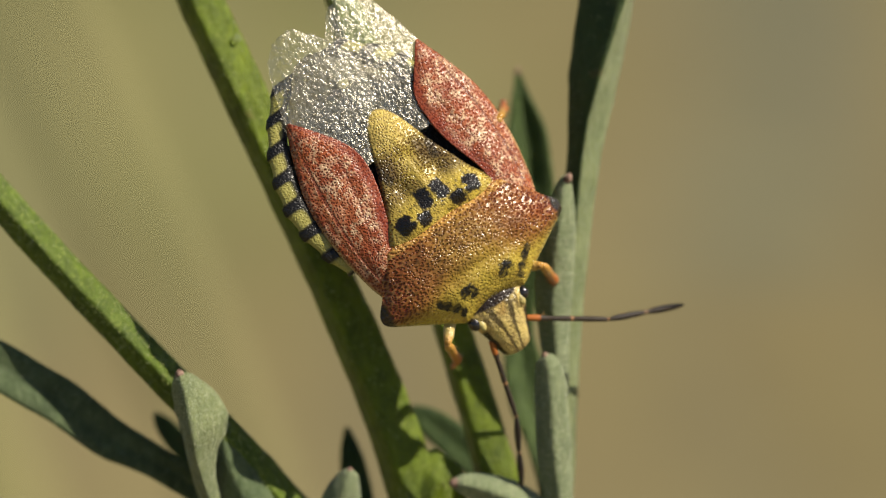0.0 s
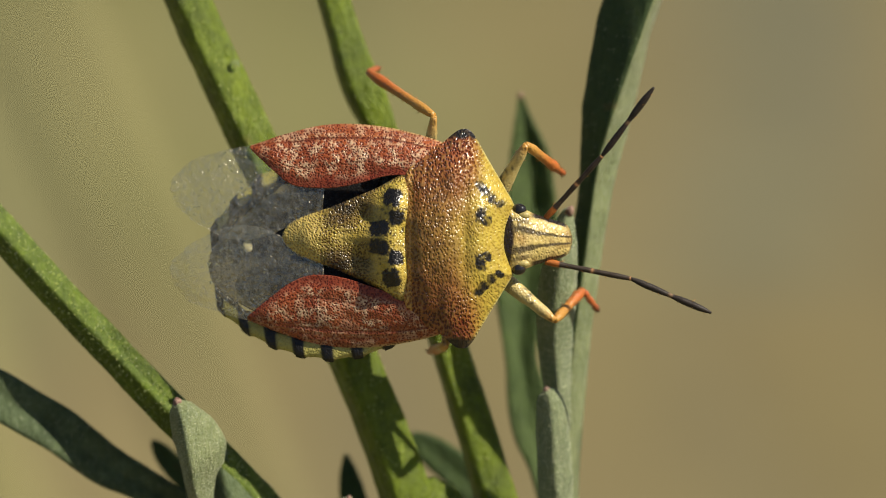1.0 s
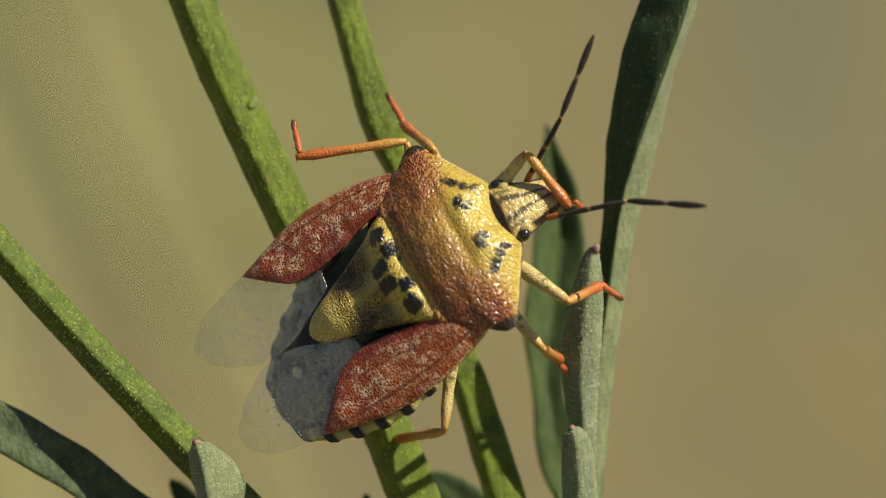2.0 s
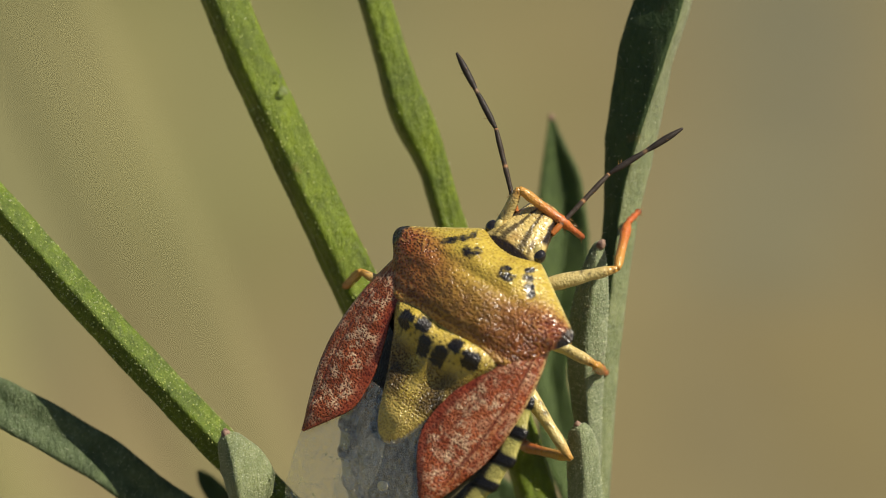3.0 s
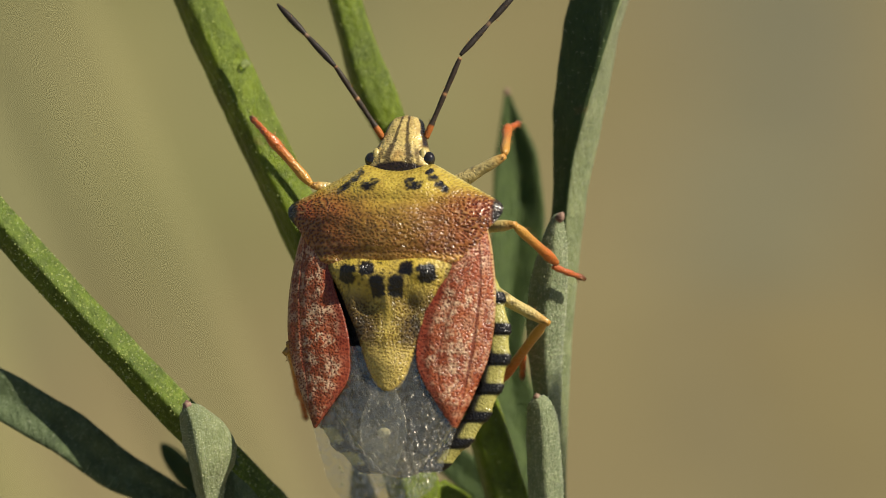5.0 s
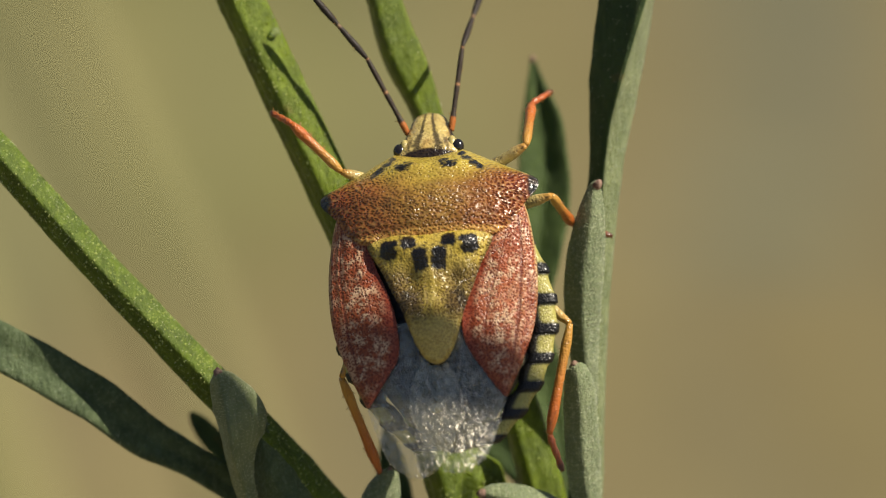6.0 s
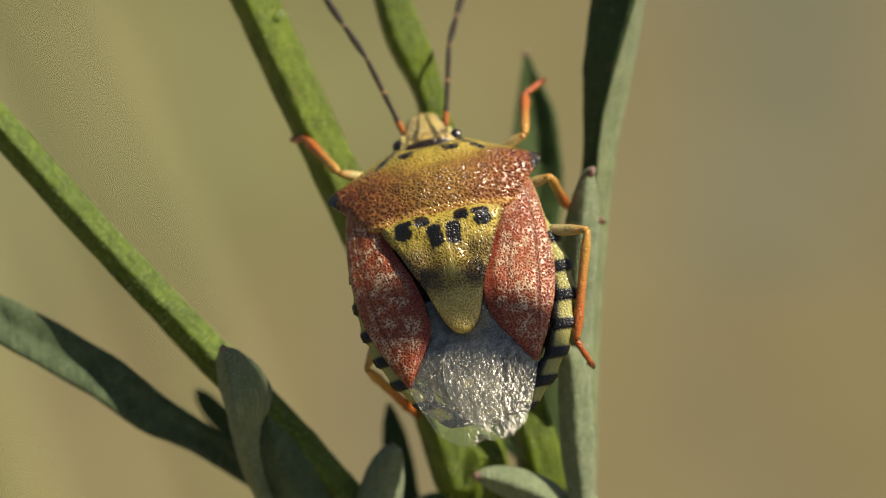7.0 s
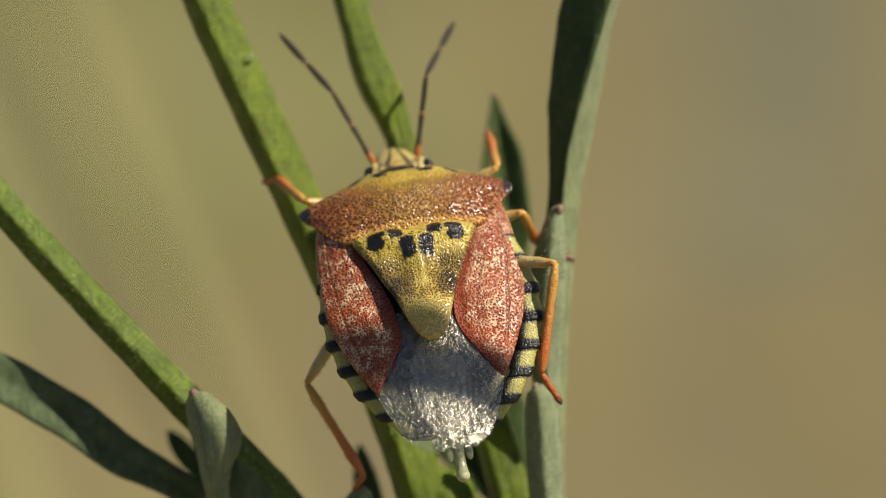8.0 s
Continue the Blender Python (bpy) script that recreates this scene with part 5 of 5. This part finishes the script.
def motions():
    walk(bug, [(t, bug_pose(*row)) for t, *row in BUG_ROWS])
    for side, sg, col in (("left", -1, 1), ("right", 1, 2)):
        walk(wings[side], [(t, wing_pose(along(WING_ROWS, t, col), sg, along(FLEX_ROWS, t, 2))) for t in sorted({row[0] for row in WING_ROWS + FLEX_ROWS})])
    times = sorted({row[0] for row in ABDOMEN_ROWS + WING_ROWS + FLEX_ROWS})
    waist = Matrix.Translation((0, -0.001, 0.0004))
    walk(abdomen, [(t, Matrix.Translation((along(ABDOMEN_ROWS, t, 1) * 0.001, 0, along(ABDOMEN_ROWS, t, 3) * 0.001)) @ waist @ Matrix.Rotation(radians(along(FLEX_ROWS, t, 1)), 4, "X") @ Matrix.Rotation(radians(along(FLEX_ROWS, t, 3)), 4, "Z") @ waist.inverted()
                    @ Matrix.Rotation(radians(-along(ABDOMEN_ROWS, t, 2)), 4, "Y")) for t in times])
    pivot = Matrix.Translation(local((4.0, -9.0, -3.6)))
    spin = BASIS.to_4x4()
    tilts = dict(LONG_TILT)
    walk(long_leaf, [(t, Matrix.Translation((AXIS_U * u + AXIS_V * v) * 0.001) @ pivot @ spin @ Matrix.Rotation(radians(-tilts[t]), 4, "Z") @ spin.inverted() @ pivot.inverted()) for t, u, v in SWAY_ROWS])
    walk(arching_leaf, [(t, Matrix.Translation((AXIS_U * u + AXIS_V * v + AXIS_W * w) * 0.001)) for t, u, v, w in ARCH_ROWS])
    walk(vent, [(t, Matrix.Translation(Vector((0.28, y, -0.1)) * 0.001)) for t, y in VENT_ROWS])
    inside = Vector((0.3, -3.0, -0.48)) * 0.001
    drops = [(t, Matrix.Translation(bug_pose(*row) @ inside)) for t, *row in BUG_ROWS if t <= 7.0]
    drops += [(t, Matrix.Translation(at(u, v, w) - Vector((0, 0, fall)))) for t, u, v, w, fall in DROP_ROWS]
    walk(droplet, drops)
    walk(broad_leaf, [(t, Matrix.Translation((AXIS_U * u + AXIS_V * v) * 0.001)) for t, u, v in BROAD_ROWS])
    for sign, group in ((-1, LEFT_GROUP), (1, RIGHT_GROUP)):
        for ob in group:
            walk(ob, [(t, Matrix.Translation((AXIS_U * u + AXIS_V * v) * (0.001 * sign))) for t, u, v in SWAY_ROWS])
    leg_walk(bug_legs["left fore"], [(0, (-1.99, 3.14, 0.6), (-2.45, 3.99, -1.49), (-2.48, 4.63, -2.38)),
        (0.5, (-2.97, 2.99, 0.6), (-3.75, 3.87, -1.37), (-4.09, 3.81, -2.42)),
        (1, (-3.14, 3.77, 0.53), (-2.33, 4.66, -1.43), (-2.24, 4.7, -2.52)),
        (1.5, (-1.72, 4.74, 0.6), (0.43, 5.69, -0.27), (0.46, 5.55, -1.36)),
        (1.7, (-1.25, 5.01, 0.5), (0.78, 5.65, -0.46), (0.72, 5.57, -1.56)),
        (2.8, (-1.32, 5.02, 0.47), (0.83, 4.55, -0.2), (1.13, 4.66, -1.25)),
        (3, (-0.81, 5.07, 0.42), (1.1, 4.87, -0.86), (1.16, 4.84, -1.95)),
        (3.5, (0.32, 5.23, -0.81), (2.22, 4.23, -1.76), (2.77, 4.51, -2.66)),
        (4, (-1.48, 4.42, 0.6), (-1.37, 6.11, -0.96), (-2.01, 6.99, -1.11)),
        (4.3, (-2.24, 2.23, 1.68), (-1.55, 4.83, 1.87), (-1.26, 5.91, 1.46)),
        (4.5, (-2.87, 2.07, 0.6), (-5.03, 3.5, 1.6), (-6.61, 3.52, 2.1)),
        (4.7, (-2.89, 2.61, 0.6), (-4.88, 4.38, 1.52), (-5.45, 4.81, 0.68)),
        (5.8, (-2.87, 2.61, 0.6), (-4.22, 4.4, 1.6), (-4.87, 5.1, 1.07)),
        (6, (-2.9, 2.8, 0.6), (-4.64, 4.55, 1.68), (-5.29, 5.13, 1)),
        (6.5, (-3.09, 2.65, 0.6), (-4.25, 4.51, -0.08), (-4.87, 5.09, -0.79)),
        (7, (-3.11, 2.77, 0.6), (-4.02, 4.79, -0.04), (-4.57, 5.39, -0.78)),
        (7.5, (-3.23, 2.43, 0.6), (-4.07, 4.43, -0.18), (-4.53, 5.05, -0.96)),
        (8, (-3.38, 2.41, 0.6), (-4.1, 4.39, -0.32), (-4.54, 5.01, -1.12))])
    leg_walk(bug_legs["right fore"], [(0, (2.2, 3.56, 0.6), (1.81, 4.35, -1.52), (1.94, 4.49, -2.61)),
        (0.5, (3.58, 3.82, -1.06), (2.86, 4.7, -3.06), (3.35, 4.91, -4.02)),
        (1, (2.68, 4.68, -0.48), (1.66, 5.41, -2.41), (2.38, 5.89, -3.1)),
        (1.5, (3.46, 3.36, 0.26), (2.65, 4.05, -1.78), (3.51, 4.46, -2.32)),
        (1.7, (3.61, 3.27, -0.17), (3.2, 3.98, -2.32), (3.78, 4.14, -3.24)),
        (2.8, (2.63, 4.8, -1.19), (1.48, 6.1, -2.7), (1.7, 6.86, -3.47)),
        (3, (2.95, 4.56, -1.36), (1.92, 6.07, -2.75), (1.74, 6.68, -3.66)),
        (3.5, (3.4, 3.49, 0.28), (3.32, 5.5, -0.83), (4.19, 6.45, -1.05)),
        (4, (2.97, 3.98, 0.57), (3.93, 6.45, 0.53), (4.91, 7.25, 0.22)),
        (4.5, (3.27, 4.02, -0.31), (2.72, 5.27, -2.17), (2.87, 5.63, -3.19)),
        (5.8, (3.48, 3.17, 0.38), (3.66, 4.9, -1.12), (4.33, 5.48, -1.78)),
        (6, (3.29, 3.14, 0.6), (3.45, 5.14, -0.51), (4.11, 5.8, -1.09)),
        (6.5, (3.22, 2.97, 0.6), (3.51, 4.93, -0.57), (4.39, 5.58, -0.69)),
        (7, (3.29, 2.73, 0.6), (3.56, 4.84, -0.25), (4.37, 5.52, -0.57)),
        (7.5, (3.29, 2.54, 0.6), (3.3, 4.63, -0.35), (4.19, 5.27, -0.23)),
        (8, (3.25, 2.62, 0.6), (3.3, 4.77, -0.22), (3.33, 5.61, -0.93))])
    leg_walk(bug_legs["left mid"], [(0, (-2.5, 0.9, -0.5), (-2.7, -0.2, -2.7), (-2.9, -0.8, -3.6)),
        (1.4, (-2.5, 0.9, -0.5), (-2.7, -0.2, -2.7), (-2.9, -0.8, -3.6)),
        (1.7, (-3.17, 2.46, 0.6), (-5.26, 1.69, -0.73), (-6.64, 1.69, -0.98)),
        (3.5, (-2.5, 0.9, -0.5), (-2.7, -0.2, -2.7), (-2.9, -0.8, -3.6)),
        (8, (-2.5, 0.9, -0.5), (-2.7, -0.2, -2.7), (-2.9, -0.8, -3.6))])
    leg_walk(bug_legs["right mid"], [(0, (2.5, 1.0, -0.4), (2.4, 0.2, -2.9), (2.3, -0.2, -4.2)),
        (0.5, (3.88, 1.7, 0.38), (4.05, 1.25, -2.17), (4.24, 1.02, -3.54)),
        (1.5, (3.21, 0.64, 0.6), (3.31, -0.3, -1.82), (3.39, -0.82, -3.12)),
        (1.7, (4.03, 1.88, -1.69), (3.79, 1.53, -4.26), (4.14, 1.46, -5.61)),
        (2.8, (4.12, 1.63, -0.29), (4.15, 1.42, -2.88), (4.18, 1.27, -4.28)),
        (3, (4.19, 1.5, -1.12), (3.61, 1.44, -3.65), (3.34, 1.44, -5.03)),
        (3.5, (4.08, 1.49, -1.73), (4.49, 1.02, -4.25), (5.1, 1.22, -5.49)),
        (4, (3.86, 1.63, 0.44), (4.86, 1.53, -1.96), (4.91, 1.8, -3.33)),
        (4.5, (3.84, 1.42, 0.52), (4.89, 0.1, -1.46), (5.15, 0.27, -2.82)),
        (5.8, (4.17, 1.22, -0.46), (4.52, 1.24, -3.04), (5.87, 0.56, -3.42)),
        (6, (4, 1.42, 0.17), (4.43, 1.45, -2.4), (5.82, 0.97, -2.71)),
        (6.5, (3.87, 1.05, 0.45), (4.26, 1.39, -2.1), (5.5, 0.66, -2.48)),
        (7, (3.82, 0.94, 0.52), (4.18, 1.19, -2.05), (5.4, 0.47, -2.47)),
        (7.5, (3.66, 0.77, 0.6), (4.22, 1.2, -1.9), (5.5, 0.36, -2.4)),
        (8, (3.76, 0.59, 0.48), (4.31, 1.23, -1.98), (5.61, 0.47, -2.45))])
    leg_walk(bug_legs["left hind"], [(0, (-3.54, -1.8, 0.6), (-4.57, -1.88, -2.95), (-4.91, -2.02, -4.2)),
        (0.5, (-4.12, 0.41, 0.6), (-3.8, -1.79, -2.35), (-3.79, -2.35, -3.53)),
        (1, (-4.06, 0.69, 0.6), (-5.56, -1.85, -1.64), (-5.77, -1.65, -2.91)),
        (1.5, (-3.87, 1.38, 0.6), (-5.12, -1.92, 2.03), (-6.19, -2.11, 1.33)),
        (1.7, (-3.8, 1.7, 0.6), (-4.99, -1.78, 2.16), (-6.14, -1.69, 1.56)),
        (2.8, (-4.3, 1.02, 0.6), (-6.34, -1.24, -1.5), (-7.25, -0.11, -1.45)),
        (3, (-3.91, -0.02, 0.6), (-5.42, -1.11, -2.6), (-5.08, -1.57, -3.76)),
        (3.5, (-1.47, -2.7, 0.6), (-2.45, -3.38, -2.9), (-2.22, -3.79, -4.11)),
        (4.5, (-3.77, -2.02, 0.6), (-4.17, -2.94, -2.96), (-4.2, -3.47, -4.15)),
        (5.8, (-3.45, -3.59, -2.11), (-3, -5.86, -5), (-3.1, -5.8, -6.3)),
        (6, (-3.52, -3.46, -2.09), (-2.75, -5.76, -4.89), (-2.81, -5.58, -6.18)),
        (6.5, (-4.19, -2.92, -2.17), (-3.68, -4.9, -5.25), (-3.66, -4.66, -6.53)),
        (7, (-3.56, -3.02, -2.68), (-2.37, -3.1, -6.18), (-2.04, -3.05, -7.44)),
        (7.5, (-4.32, -2.29, -2.74), (-3.01, -5.04, -4.84), (-4.22, -5.91, -5.45)),
        (8, (-4.21, -2.41, -3.15), (-2.74, -4.6, -5.75), (-3.09, -4.25, -6.95))])
    leg_walk(bug_legs["right hind"], [(0, (2.7, -2.2, -0.7), (2.2, -3, -3.4), (2, -3.3, -4.4)),
        (1.2, (2.7, -2.2, -0.7), (2.2, -3, -3.4), (2, -3.3, -4.4)),
        (1.5, (5.06, -1.98, -1.21), (3.13, -3.58, -3.94), (3.52, -4.32, -4.94)),
        (1.7, (4.61, -2.48, -1.34), (3.21, -4.94, -3.73), (4.14, -5.66, -4.27)),
        (3.5, (5.02, -1.32, -2.13), (2.37, -1.25, -4.71), (1.51, -0.93, -5.63)),
        (4, (4.94, -1.66, -2.73), (2.19, -1.5, -5.21), (1.36, -1.28, -6.18)),
        (4.5, (4.89, -1.74, -2.14), (2.78, -1.68, -5.18), (2.31, -1.64, -6.39)),
        (5.8, (4.65, -1.88, 0.55), (4.13, -5.36, -0.75), (5.07, -6.58, -1.28)),
        (6, (4.28, -2.75, -0.89), (3.14, -6.59, -2.27), (3.83, -7.98, -2.85)),
        (6.5, (4.48, -2.51, -1.33), (3.2, -4.86, -3.89), (3.66, -5.62, -4.83)),
        (7, (4.67, -1.46, 0.6), (3.49, -4.6, -1.22), (3.95, -5.08, -2.34)),
        (7.5, (4.59, -1.76, 0.6), (3.4, -4.82, -1.65), (4.03, -5.31, -2.67)),
        (8, (4.48, -1.93, 0.6), (3.36, -4.92, -1.9), (4.11, -5.34, -2.87))])
    antenna_walk(bug_antennae["left"], [(0, (-3.11, 5.97, -0.6), (-5.69, 7.04, -1.38)),
        (0.3, (-4.11, 4.88, 0.06), (-6.64, 5.19, 1.45)),
        (0.5, (-2.28, 6.6, 0.6), (-4.25, 8.54, 1.5)),
        (1, (-2.79, 6.27, 0.31), (-5.04, 8, 0.88)),
        (1.5, (-2.46, 6.7, -0.4), (-3.85, 8.9, 0.88)),
        (1.7, (-1.23, 6.8, 1.11), (-2.69, 9.26, 1.59)),
        (2.8, (-2.56, 6.39, 0.58), (-4.7, 8.01, 1.67)),
        (3, (-2.78, 6.36, 0.02), (-5.27, 7.81, 0.36)),
        (3.5, (-3.06, 5.98, -0.9), (-5.7, 7.12, -1.22)),
        (4, (-3.16, 5.66, 0.52), (-5.03, 7.86, 0.25)),
        (4.3, (-3.01, 5.96, -1.11), (-6.00, 6.49, 0.22)),
        (4.5, (-2.57, 6.55, 0.76), (-4.94, 8.2, 1.01)),
        (5.8, (-2.03, 6.71, 0.92), (-3.89, 8.87, 1.45)),
        (6, (-1.85, 6.71, 0.93), (-3.59, 8.81, 2.23)),
        (6.5, (-1.46, 6.84, 1.07), (-2.22, 9.63, 1.3)),
        (7, (-1.46, 6.75, 1.29), (-2.53, 9.4, 1.77)),
        (7.5, (-1.71, 6.76, 0.92), (-2.85, 9.39, 1.37)),
        (8, (-1.88, 6.54, 1.56), (-3.34, 8.98, 2.08))])
    antenna_walk(bug_antennae["right"], [(0, (1.24, 7.01, -1.39), (2.12, 9.23, -3.02)),
        (0.5, (1.44, 7.03, 0.48), (2.73, 9.28, 1.78)),
        (1, (1.26, 7.21, -0.61), (2.4, 9.97, -0.81)),
        (1.5, (2.1, 6.88, -0.72), (4.13, 8.94, -0.84)),
        (1.7, (2, 6.95, -0.17), (3.93, 9.07, 0.24)),
        (2.8, (1.33, 7.16, 0.02), (2.65, 9.72, 0.39)),
        (3, (0.95, 7.07, -1.32), (2.06, 9.67, -1.98)),
        (3.5, (0.92, 7.17, -1), (1.87, 9.74, -1.95)),
        (4, (1.2, 7.21, -0.1), (2.18, 9.89, -0.63)),
        (4.3, (1.64, 6.81, 0.89), (2.68, 9.45, 0.30)),
        (4.5, (2.09, 6.94, -0), (4.33, 8.84, -0)),
        (5.8, (1.38, 7.11, 0.25), (2.01, 9.63, -1.05)),
        (6, (1.3, 7.13, 0.22), (2.01, 9.77, -0.76)),
        (6.5, (1.17, 7.18, -0.78), (2.14, 9.91, -0.85)),
        (7, (1.4, 7.06, 0.41), (2.29, 9.72, -0.35)),
        (7.5, (1.3, 7.18, -0.06), (2.29, 9.87, -0.5)),
        (8, (1.51, 6.52, 1.69), (2.86, 9.04, 1.19))])


motions()
